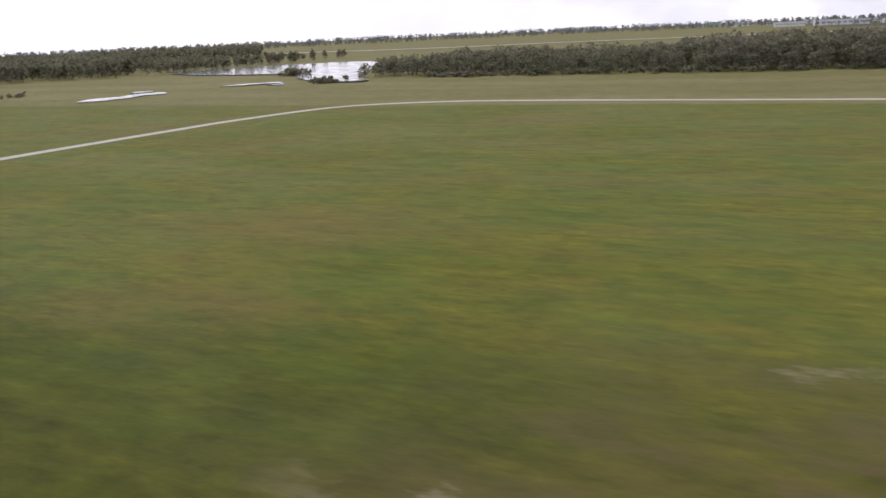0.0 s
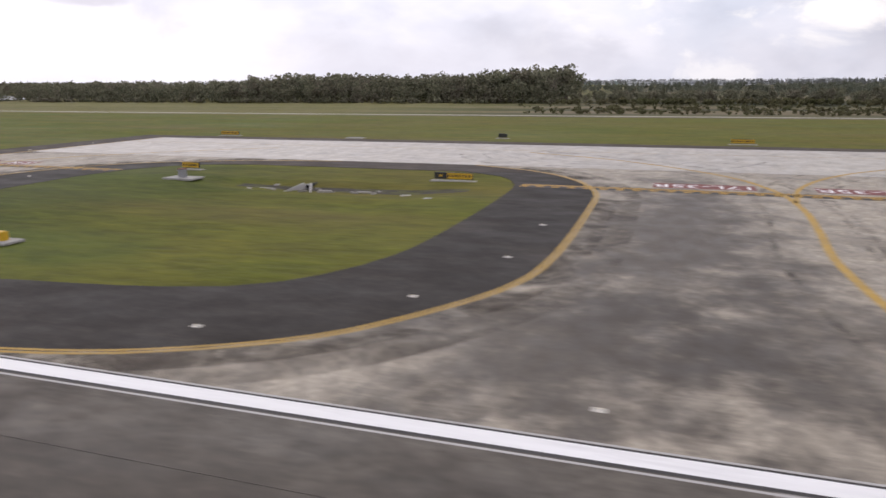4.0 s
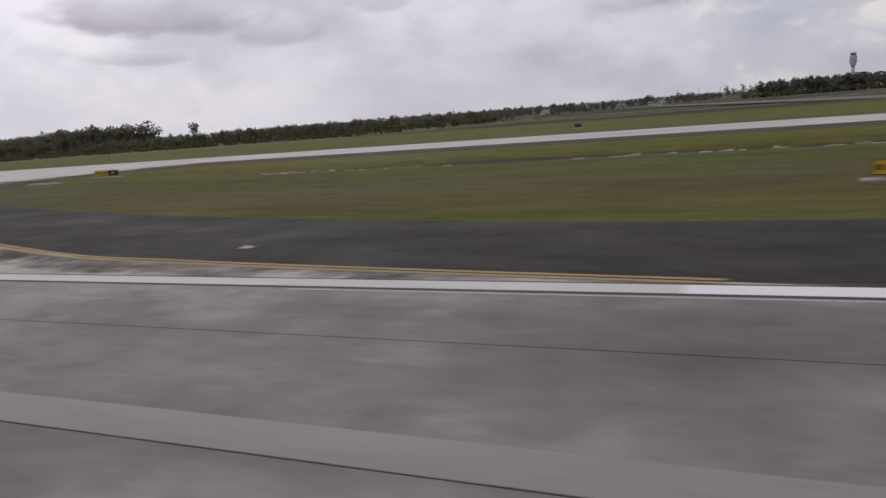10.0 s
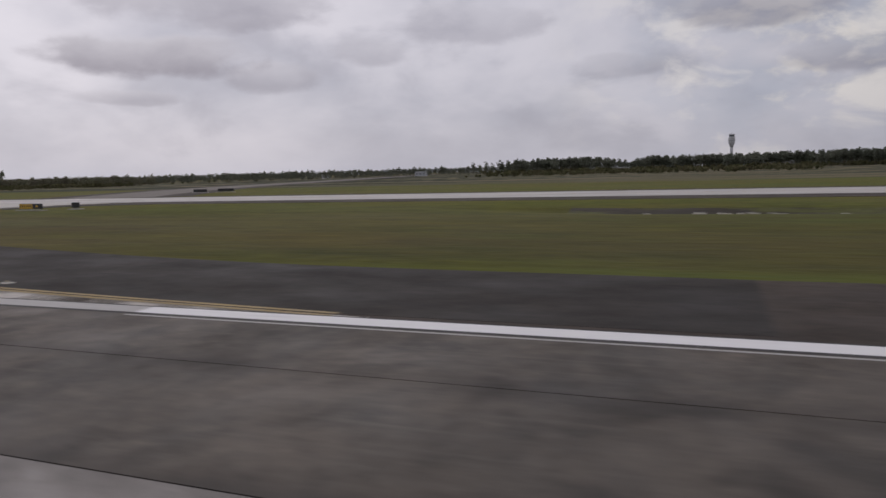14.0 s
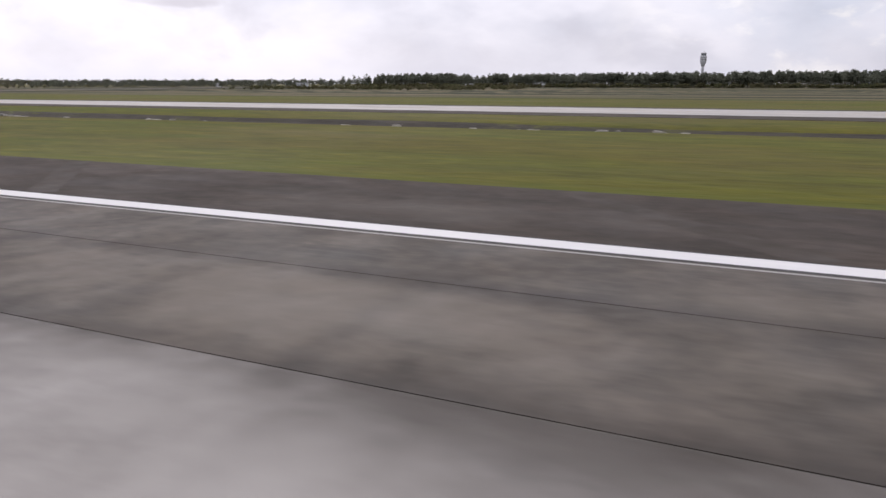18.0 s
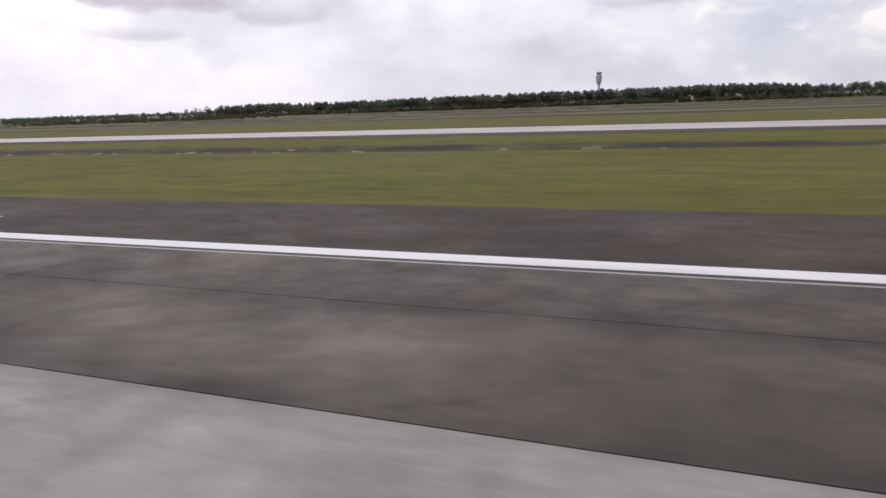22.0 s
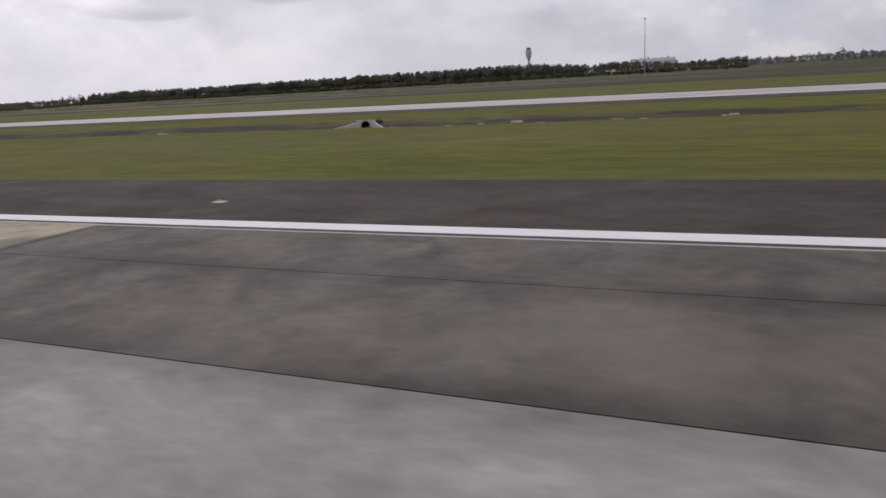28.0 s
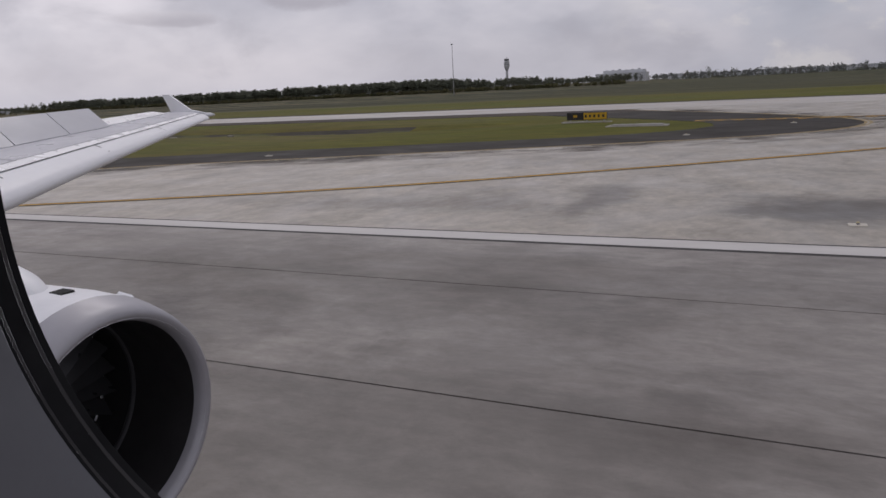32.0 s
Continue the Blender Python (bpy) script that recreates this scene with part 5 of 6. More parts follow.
# ---- airfield furniture ----
def lamp_proto():
    th = thing("edge_lamp", at(296, 25.1, lie(0.03)), "small elevated runway edge lamp on a pale base plate", "airfield lamp", "runway edge lamps")
    part("base_plate", *box(-0.25, 0.25, -0.20, 0.20, 0, 0.04, 0.012), "plate", th)
    part("stem", *lathe([(0.045, 0.04), (0.04, 0.06)], 10), "metal_grey", th, "short frangible stem")
    part("housing", *lathe([(0.05, 0.055), (0.06, 0.07), (0.055, 0.085)], 12), "metal_grey", th)
    part("lens", *lathe([(0.05, 0.085), (0.05, 0.105), (0.03, 0.125), (0.01, 0.13)], 12), "lens", th, "clear dome lens", smooth=True)
    return th


def lamps():
    proto = lamp_proto()
    spots = [(296 + 60.96 * n, 25.7) for n in range(-4, 5) if n not in (0, 2)] + [(590, 25.6)] + [(952.1 + 60.87 * n, 26.1) for n in range(-5, 0)] + [(952.0 + 60.74 * n, 26.4) for n in range(0, 11)] + [(1617.6, 26.6), (1677.8, 26.2)]
    for x, y in spots:
        copy_thing(proto, at(x, y, lie(0.03)))
    taxi = copy_thing(proto, at(-6.3, 124.1, lie(0.05)))
    tagged(taxi, "small taxiway edge lamp on a pale base plate", "airfield lamp", "taxiway edge lamps")
    for x, y in ((-5.9, 107.4), (-6.6, 91.3), (-6.9, 75.1), (-7.2, 60.1), (-7.9, 42.5), (38.5, 35.5), (31.4, 46.8), (29.3, 60.2), (29.4, 75.5), (49.5, 28.6),
                 (104.5, 61.2), (104.2, 48.7), (101, 37.6), (92, 29.3), (150.5, 76), (150.5, 61.5), (153.3, 47.8), (161, 36.5),
                 (420, 36), (412.5, 29), (414, 26.2), (422, 46.6), (420, 58), (467, 78), (496, 48.4), (520, 38.5), (553, 28.5), (690, 60), (691, 45), (744, 80), (769, 43.4),
                 (778, 36.8), (797, 35.8), (825, 29), (1705.3, 28.3), (1736.7, 36.2), (1763.7, 48.2), (1738.4, 26.3), (1802.3, 25.9), (1794, 62), (29, 96), (44, 103), (1802, 74)):
        copy_thing(taxi, at(x, y, lie(0.05)))
    plate = thing("cable_pit", at(-29, 58.4, -0.05), "small flat pale cable pit lid in the grass", "cable pit", "cable pits")
    part("collar", *box(-0.55, 0.55, -0.45, 0.45, -0.05, 0.06, 0.02), "concrete_new", plate)
    part("lid", *box(-0.38, 0.38, -0.3, 0.3, 0.06, 0.10, 0.02), "metal_grey", plate)
    for x, y in ((-18.6, 36), (-17, 33.8), (48, 54), (89, 74.6), (170, 75)):
        copy_thing(plate, at(x, y, ditch_depth(x, y) - 0.05))
    th = thing("threshold_lamp", at(-8.2, 37.0, lie(0.035)), "small red and green threshold lamp on a pale plate", "airfield lamp", "threshold lamps")
    part("base_plate", *box(-0.3, 0.3, -0.3, 0.3, 0, 0.06, 0.02), "concrete_new", th)
    part("housing", *lathe([(0.16, 0.06), (0.16, 0.2), (0.1, 0.27)], 12), "red", th, "red lamp housing")
    part("lens", *lathe([(0.1, 0.26), (0.08, 0.32), (0.02, 0.35)], 12), "lens", th, smooth=True)
    for k in range(1, 9):
        copy_thing(th, at(-8.2 - 0.06 * k, 37.0 - 1.42 * k, lie(0.035)))


def sign(x, y, width, cut, turn=0.0, flip=False, label="", height=0.85):
    """A guidance sign: black location panel and yellow direction panel with unreadable wording as bars."""
    th = thing("taxiway_sign", at(x, y, ditch_depth(x, y) - 0.04, 0, 0, turn), label, "airfield sign", "taxiway guidance signs")
    w, h, z = width / 2, height, 0.28
    part("foundation", *box(-w - 0.5, w + 0.5, -0.6, 0.6, -0.1, 0.09, 0.03), "concrete_new", th, "pale concrete footing")
    for lx in (-w + 0.35, 0, w - 0.35):
        part("leg", *box(lx - 0.05, lx + 0.05, -0.05, 0.05, 0.08, z), "metal_grey", th)
    part("cabinet", *box(-w, w, -0.13, 0.13, z, z + h, 0.03), "sign_black", th)
    split = -w + width * cut
    a, b = (split, w) if not flip else (-w, -split)
    if cut < 0.99:
        face = part("yellow_panel", *box(a + 0.03, b - 0.03, -0.15, -0.128, z + 0.06, z + h - 0.06), "sign_yellow", th, "yellow sign panel")
        rng = random.Random(int(x * 7))
        n = max(2, int((b - a) / 0.45))
        for k in range(n):
            x0 = a + 0.15 + k * (b - a - 0.2) / n
            ob = part("wording_bar", *box(x0, x0 + 0.22 + 0.08 * rng.random(), -0.162, -0.151, z + 0.27, z + h - 0.27), "sign_black", face)
    if 0.05 < cut < 0.99:
        c, d = (-w, split) if not flip else (-split, w)
        mark = part("wording_bar", *box((c + d) / 2 - 0.22, (c + d) / 2 + 0.22, -0.15, -0.131, z + 0.3, z + h - 0.3), "sign_yellow", th)
    return th


def slab_cover(x, y, w, d, turn=0.0, h=0.16, tilt=0.0):
    th = thing("drain_cover", at(x, y, ditch_depth(x, y) - 0.03, 0, tilt, turn), "pale concrete drain cover slab lying in the grass", "drain", "drain covers")
    part("apron", *box(-w / 2 - 0.5, w / 2 + 0.5, -d / 2 - 0.4, d / 2 + 0.4, -0.1, 0.05, 0.03), "concrete_new", th)
    part("lid", *box(-w / 2, w / 2, -d / 2, d / 2, 0.05, h, 0.04), "concrete_new", th)
    part("grate", *joined(*[box(-w / 2 + 0.2 + k * (w - 0.5) / 6, -w / 2 + 0.3 + k * (w - 0.5) / 6, -d / 2 + 0.1, d / 2 - 0.1, h, h + 0.02) for k in range(7)]), "metal_grey", th)
    return th


def culvert(x, y, pipes=1, size=1.0):
    th = thing("culvert", at(x, y, -0.42), "concrete culvert headwall with a dark round pipe mouth in the ditch", "culvert", "ditch culverts")
    s = size
    for sx in (-1, 1):
        v = [(sx * 0.9 * s, 1.2, -0.95), (sx * 3.6 * s, -1.6, -0.95), (sx * 3.6 * s, -1.6, -0.55), (sx * 0.9 * s, 1.2, 0.25),
             (sx * 1.15 * s, 1.35, -0.95), (sx * 3.8 * s, -1.4, -0.95), (sx * 3.8 * s, -1.4, -0.55), (sx * 1.15 * s, 1.35, 0.25)]
        part("wing_wall", v, [(0, 1, 2, 3), (7, 6, 5, 4), (0, 3, 7, 4), (1, 5, 6, 2), (3, 2, 6, 7), (0, 4, 5, 1)], "culvert", th)
    n, r, cz = 20, 0.62 * s, -0.32
    v, f = [], []
    for yy in (1.15, 1.45):
        for i in range(n):
            a = 2 * math.pi * i / n
            v.append((r * math.cos(a), yy, cz + r * math.sin(a)))
        for i in range(n):
            a = 2 * math.pi * i / n
            c, q = math.cos(a), math.sin(a)
            k = 1.15 / max(abs(c), abs(q))
            v.append((k * c * s, yy, cz + min(k * q, 0.72) * s))
    for i in range(n):
        j = (i + 1) % n
        f += [(i, j, n + j, n + i), (2 * n + i, 3 * n + i, 3 * n + j, 2 * n + j), (i, 2 * n + i, 2 * n + j, j), (n + i, n + j, 3 * n + j, 3 * n + i)]
    part("headwall", v, f, "culvert", th)
    # pipe inside is coloured near-black to stand for its shade
    pipe = [(r * math.cos(2 * math.pi * i / n), yy, cz + r * math.sin(2 * math.pi * i / n)) for yy in (1.2, 5.0) for i in range(n)]
    part("pipe", pipe, [(i, (i + 1) % n, n + (i + 1) % n, n + i) for i in range(n)] + [tuple(range(n, 2 * n))], "hole", th, "pipe mouth, its inner shade painted near-black")
    part("sill", *box(-1.6 * s, 1.6 * s, -0.6, 1.2, -1.05, -0.9), "culvert", th)
    return th


def ditch_rubble():
    rng = random.Random(12)
    v, f = [], []
    for a, b, c in DITCH:
        for _ in range(int((b - a) * (9.0 if 200 < b < 400 else 4.5))):
            x, y = rng.uniform(a, b), c + rng.triangular(-6.0 if 200 < b < 400 else -3.6, 2.6, -1.0)
            keep = 0.5 + 0.5 * math.sin(x * 0.11 + 1.3 * math.sin(x * 0.037))
            if rng.random() > (keep * 0.25 if b < 100 else keep * 0.8 if b < 400 else keep * 0.20 if x < 1020 else keep * 0.08 if x > 1590 else keep * 0.07):
                continue
            z = ditch_depth(x, y)
            w, d, h = rng.uniform(0.2, 1.1 if b < 400 else 0.75), rng.uniform(0.12, 0.35), rng.uniform(0.05, 0.22)
            q, g = box(-w, w, -d, d, -0.1, h, 0.06)
            n, r = len(v), rng.uniform(-0.5, 0.5)
            v += [(x + p[0] * math.cos(r) - p[1] * math.sin(r), y + p[0] * math.sin(r) + p[1] * math.cos(r), z + p[2] + rng.uniform(-0.05, 0.05)) for p in q]
            f += [tuple(i + n for i in k) for k in g]
    ob = part("ditch_rubble", v, f, "rubble", kind="stuff")
    tagged(ob, "pale broken concrete lining scattered along the ditch", "rubble")


def furniture():
    lamps()
    yb = "taxiway guidance sign with black and yellow panels on a concrete footing"
    yl = "all yellow taxiway guidance sign on a concrete footing"
    bk = "black backed airfield sign seen from behind on a footing"
    for x, y, w, cut, flip, lab in ((-23.8, 85.6, 4.2, 0.42, False, yb), (46.6, 88.4, 2.9, 0.0, False, yl), (88, 87.5, 5.2, 0.34, False, yb), (10, 151.5, 5.0, 0.0, False, yl),
                                    (128, 153.0, 4.4, 0.0, False, yl), (168.5, 86.5, 4.6, 0.42, True, yb), (370.2, 85, 4.6, 0.4, False, yb), (482, 86, 4.8, 0.4, True, yb),
                                    (637, 89, 5.2, 0.38, False, yb), (755, 88, 5.0, 0.4, True, yb), (1781, 84, 4.6, 0.42, False, yb), (581, 47.4, 1.6, 0.0, False, yl),
                                    (172.5, 81, 2.0, 1.0, False, bk), (714.5, 190, 6.0, 1.0, False, bk), (708.5, 185, 5.0, 1.0, False, bk), (761.5, 91, 1.5, 1.0, False, bk),
                                    (77.8, 158, 2.0, 1.0, False, bk), (613, 180, 1.8, 1.0, False, bk), (538, 178, 1.6, 1.0, False, bk)):
        sign(x, y, w, cut, flip=flip, label=lab)
    d = sign(1675.0, 40.0, 2.3, 1.0, turn=98, label="square black distance sign on a broad pale slab", height=1.0)
    part("slab", *box(-1.8, 1.8, -0.95, 0.95, -0.1, 0.07, 0.03), "concrete_new", d, "pale concrete slab")
    slab_cover(-20.4, 66.9, 2.2, 1.0, -28)
    slab_cover(42.5, 57.8, 2.6, 1.1, -30)
    for x, y, w, dd in ((164.2, 68, 4.5, 0.9), (382, 76.3, 3.0, 1.2), (478, 78, 4.2, 1.0), (650, 79.8, 5.5, 1.2), (754.3, 75.2, 3.0, 1.0),
                        (1788, 75.6, 5.0, 1.4), (44, 151.5, 3.4, 1.8)):
        slab_cover(x, y, w, dd)
    # equipment on a slab beside the first exit, and a yellow marker box
    th = thing("equipment_cabinet", at(52.2, 79.4, 0), "small dark equipment cabinet on a broad pale slab", "cabinet")
    part("slab", *box(-2.3, 2.3, -1.4, 1.4, -0.1, 0.16, 0.05), "concrete_new", th, "pale concrete slab")
    part("body", *box(-0.55, 0.35, -0.35, 0.35, 0.18, 1.25, 0.05), "metal_grey", th)
    part("lid", *box(-0.6, 0.4, -0.4, 0.4, 1.25, 1.33, 0.02), "red", th, "rusty red lid")
    th = thing("marker_box", at(63.5, 42.0, 0), "yellow equipment box on a low grey slab", "equipment box")
    part("slab", *box(-1.5, 1.5, -1.0, 1.0, -0.1, 0.10, 0.04), "concrete_new", th)
    part("body", *box(-0.6, 0.6, -0.3, 0.3, 0.10, 0.85, 0.05), "sign_yellow", th)
    part("door", *box(-0.5, 0.5, -0.33, -0.3, 0.2, 0.75), "sign_yellow", th)
    for x, y, s in ((70, 80.0, 0.5), (264.7, 84, 1.0), (315, 85.4, 1.0), (944.6, 86.2, 0.85), (1161, 84.5, 0.75), (1377, 86.5, 0.68), (1592.3, 84.5, 1.15)):
        culvert(x, y, size=s)
    ditch_rubble()


furniture()


# ---- trees ----
def cards(rng, centres, size, n, flat=0.7):
    """Small bent leaf sprays scattered about the lobes of a crown: (centre, radii) each."""
    v, f = [], []
    weight = [r[0] * r[1] * r[2] for _, r in centres]
    for _ in range(n):
        c, r = rng.choices(centres, weight)[0]
        while True:
            p = Vector((rng.uniform(-1, 1), rng.uniform(-1, 1), rng.uniform(-1, 1)))
            if 0.2 < p.length < 1:
                break
        q = Vector((c[0] + p.x * r[0], c[1] + p.y * r[1], c[2] + p.z * r[2]))
        s = size * rng.uniform(0.55, 1.3)
        e = Euler((rng.uniform(-1.2, 1.2), rng.uniform(-1.2, 1.2), rng.uniform(0, 6.3)))
        k = len(v)
        for a, b, d in ((-1, -0.35, 0), (0.1, -0.8, 0.25), (1, -0.1, 0), (0.35, 0.75, 0.3), (-0.6, 0.6, -0.1)):
            w = Vector((a * s * rng.uniform(0.7, 1.2), b * s * rng.uniform(0.7, 1.2), d * s * flat))
            w.rotate(e)
            v.append(tuple(q + w))
        f += [(k, k + 1, k + 3, k + 4), (k + 1, k + 2, k + 3)]
    return v, f


def limb(a, b, r0, r1, n=5):
    a, b = Vector(a), Vector(b)
    d = (b - a).normalized()
    u = d.orthogonal().normalized()
    w = d.cross(u)
    v = [tuple(p + (u * math.cos(t) + w * math.sin(t)) * r) for p, r in ((a, r0), (b, r1)) for t in [2 * math.pi * i / n for i in range(n)]]
    return v, [(i, (i + 1) % n, n + (i + 1) % n, n + i) for i in range(n)]


def broadleaf(rng, h=15.0, n=250):
    w = h * rng.uniform(0.30, 0.42)
    lobes = [((rng.uniform(-.5, .5) * w, rng.uniform(-.5, .5) * w, h * rng.uniform(0.35, 0.82)), (w * rng.uniform(.45, .7), w * rng.uniform(.45, .7), h * rng.uniform(.12, .2))) for _ in range(7)]
    lobes.append(((0, 0, h * 0.32), (w * 0.9, w * 0.9, h * 0.24)))
    wood = [limb((0, 0, -0.3), (rng.uniform(-.3, .3), rng.uniform(-.3, .3), h * 0.55), h * 0.02, h * 0.01)]
    for c, r in lobes[:4]:
        wood.append(limb((0, 0, h * rng.uniform(.2, .4)), c, h * 0.009, h * 0.003, 4))
    return joined(*wood), cards(rng, lobes, h * (0.050 if n > 100 else 0.09), n)


def pine_tree(rng, h=17.0, n=230):
    """A bare trunk under a broad rounded crown of overlapping needle clumps."""
    lobes = []
    wood = [limb((0, 0, -0.3), (rng.uniform(-.4, .4), 0, h * 0.9), h * 0.014, h * 0.004)]
    low, wide = rng.uniform(0.30, 0.46), h * rng.uniform(0.19, 0.26)
    for k in range(9):
        u = (k + 0.5) / 9
        z = h * (low + (0.94 - low) * u)
        r = wide * math.sqrt(max(0.06, 1 - (2 * u - 0.85) ** 2 * 0.72))
        a = rng.uniform(0, 6.3)
        c = (math.cos(a) * r * 0.5, math.sin(a) * r * 0.5, z)
        lobes.append((c, (r * 0.8, r * 0.8, h * 0.07)))
        wood.append(limb((0, 0, z - h * 0.03), c, h * 0.004, h * 0.002, 4))
    return joined(*wood), cards(rng, lobes, h * (0.042 if n > 100 else 0.07), n)


def bush(rng, h=2.4, n=26):
    lobes = [((rng.uniform(-.6, .6) * h, rng.uniform(-.4, .4) * h, h * rng.uniform(.3, .6)), (h * rng.uniform(.4, .7), h * rng.uniform(.4, .6), h * .38)) for _ in range(3)]
    return limb((0, 0, -0.1), (0, 0, h * 0.4), h * 0.03, h * 0.015, 4), cards(rng, lobes, h * 0.26, n)


def scatter(name, protos, spots, mat, label, category, trunk_mat="bark"):
    """Many plants in one body of foliage and one of trunks: woods too many to count."""
    rng = random.Random(len(spots))
    out = [([], []), ([], [])]
    arrays = [[(np.array(s[0], dtype=float).reshape(-1, 3), s[1]) for s in p] for p in protos]
    for which in (0, 1):
        vs, fs, n = [], [], 0
        rr = random.Random(31)
        for x, y, s in spots:
            a, faces = arrays[rr.randrange(len(arrays))][which]
            t = rr.uniform(0, 6.283)
            c, q = math.cos(t), math.sin(t)
            sx = s * rr.uniform(0.85, 1.15)
            m = np.array([[c * sx, -q * sx, 0], [q * sx, c * sx, 0], [0, 0, s]])
            vs.append(a @ m.T + np.array([x, y, 0.0]))
            fs += [tuple(i + n for i in k) for k in faces]
            n += len(a)
        out[which] = (np.concatenate(vs), fs)
    ob = part(name, *out[1], mat, kind="stuff")
    tagged(ob, label, category)
    part("trunks", *out[0], trunk_mat, ob)
    return ob


def woods():
    rng = random.Random(77)
    leafy = [broadleaf(rng) for _ in range(6)]
    pines = [pine_tree(rng) for _ in range(6)]
    bushes = [bush(rng) for _ in range(6)]
    # the wood beside the runway's end
    spots = []
    for row in range(9):
        for k in range(62):
            x = -428 + 7.65 * k + rng.uniform(-3, 3)
            y = 444 + 13 * row + rng.uniform(-5, 5) + (8 if x < -370 else 0)
            if x > 45 - row * 0.5 or (x < -395 and row > 3):
                continue
            tall = 0.74 + 0.0014 * (x + 392) + 0.10 * math.sin(x * 0.03) + 0.02 * row
            spots.append((x, y, max(0.45, tall + rng.uniform(-0.15, 0.17)) * (0.7 if row == 0 else 1.0)))
    scatter("wood", leafy, spots, "leaf", "dense dark mixed wood behind the perimeter road", "wood")
    # undergrowth at its foot
    spots = [(rng.uniform(-380, 50), rng.uniform(432, 446), rng.uniform(0.7, 1.8)) for _ in range(240)]
    scatter("undergrowth", bushes, spots, "leaf", "low dark undergrowth along the wood's edge", "bushes")
    # the long belt of pines
    spots, low = [], []
    for k in range(1250):
        x = rng.uniform(600, 1640)
        if rng.random() > np.interp(x, (600, 640, 735, 750, 775, 1400, 1450, 1640), (0.55, 0.9, 0.9, 0.4, 1, 1, 0.6, 0.35)):
            continue
        tall = np.interp(x, (600, 640, 730, 750, 780, 1380, 1450, 1500, 1570, 1640), (1.0, 1.2, 1.15, 0.8, 1.08, 1.2, 0.92, 0.98, 0.68, 0.85))
        spots.append((x, rng.triangular(884, 1010, 905), tall * rng.triangular(0.72, 1.08, 0.98)))
    scatter("pine_belt", pines + leafy[:2], spots, "pine", "long belt of grey green pines beyond the field", "wood")
    for k in range(700):
        x = rng.uniform(585, 1640)
        low.append((x, rng.triangular(868, 900, 882), rng.uniform(0.9, 2.6)))
    for k in range(260):
        x = rng.uniform(690, 930)
        low.append((x, rng.triangular(470, 640, 560), rng.uniform(0.7, 1.7)))
    scatter("belt_undergrowth", bushes, low, "scrub", "dense olive undergrowth before the pine belt", "bushes")
    # the low dark wood in the field, nearer than the belt
    spots = []
    for k in range(330):
        x = rng.uniform(52, 432)
        tall = np.interp(x, (52, 150, 270, 400, 432), (0.48, 0.58, 0.60, 0.58, 0.42))
        spots.append((x, rng.triangular(432, 500, 440), tall * rng.uniform(0.72, 1.08)))
    scatter("field_wood", pines[:2] + leafy, spots, "leaf", "low dark mixed wood standing in the field", "wood")
    spots = [(rng.uniform(46, 436), rng.uniform(420, 436), rng.uniform(0.7, 1.7)) for k in range(330)]
    scatter("field_undergrowth", bushes, spots, "scrub", "brown olive undergrowth at the low wood's foot", "bushes")
    spots = []
    for k in range(420):
        x = rng.uniform(-60, 560)
        spots.append((x, rng.uniform(820, 1100), rng.uniform(0.42, 0.8)))
    for k in range(160):
        spots.append((rng.uniform(120, 470), rng.uniform(560, 800), rng.uniform(0.3, 0.62)))
    for k in range(1000):
        spots.append((rng.uniform(1640, 3000), rng.triangular(1250, 1900, 1500), rng.triangular(0.16, 0.5, 0.26)))
    scatter("mixed_wood", pines + leafy, spots, "pine", "scattered dark trees beyond the scrub field", "wood")
    # scrub over the rank field
    spots = []
    for k in range(900):
        x = rng.uniform(30, 1900)
        y = rng.triangular(286, 860, 420)
        if 440 < x < 720 and y < 600 or x > 720:
            continue
        spots.append((x, y, rng.uniform(0.25, 0.85) * (1.25 if x < 450 else 0.8)))
    for k in range(900):
        spots.append((rng.uniform(60, 420) + rng.gauss(0, 12), rng.triangular(284, 410, 292), rng.uniform(0.25, 0.85)))
    scatter("scrub", bushes, spots, "scrub", "patchy olive and brown scrub over the field", "scrub")
    # forest on the skyline, in foliage whose colour carries the haze
    spots = []
    for near, deep, many in ((1850, 130, 520), (2450, 160, 800), (3200, 300, 1300), (4300, 500, 1500)):
        for k in range(many):
            a = rng.uniform(-1.25, 0.95)
            d = near + rng.uniform(0, deep) + 90 * math.sin(a * 7)
            x, y = 700 + d * math.sin(a), d * math.cos(a)
            if near < 3000 and a < -0.28 or -0.5 < a < 0.35 and y < 2350 and 600 < x < 3200:
                continue
            spots.append((x, y, rng.uniform(0.8, 1.25) * (1.0 if near < 3000 else 1.35 if near < 4000 else 1.9)))
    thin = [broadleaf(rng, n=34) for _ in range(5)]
    scatter("far_forest", thin, spots, "hazy", "skyline forest in foliage greyed to imitate haze", "wood")
    spots = []
    for k in range(900):
        x = rng.uniform(-1600, -690)
        spots.append((x, 505 + max(0, x + 786) * 0.6 + rng.triangular(0, 420, 40), rng.uniform(0.7, 1.05)))
    for k in range(1500):
        a, d = rng.uniform(0.62, 1.12), 760 * math.exp(rng.uniform(0.0, 1.5))
        if a < 0.78 and d < 1250:
            continue
        spots.append((-186 - d * math.sin(a), d * math.cos(a), rng.uniform(0.9, 1.3) * (1 + d / 9000)))
    scatter("lakeside_wood", [broadleaf(rng, n=80) for _ in range(4)], spots, "leaf", "dark wood beyond the pond", "wood")
    # bushes round the pond
    spots = [(rng.gauss(-516, 7), rng.gauss(500, 5), rng.uniform(1.4, 2.8)) for _ in range(14)]
    spots += [(rng.gauss(-428, 8), rng.gauss(403, 4), rng.uniform(1.0, 2.0)) for _ in range(12)]
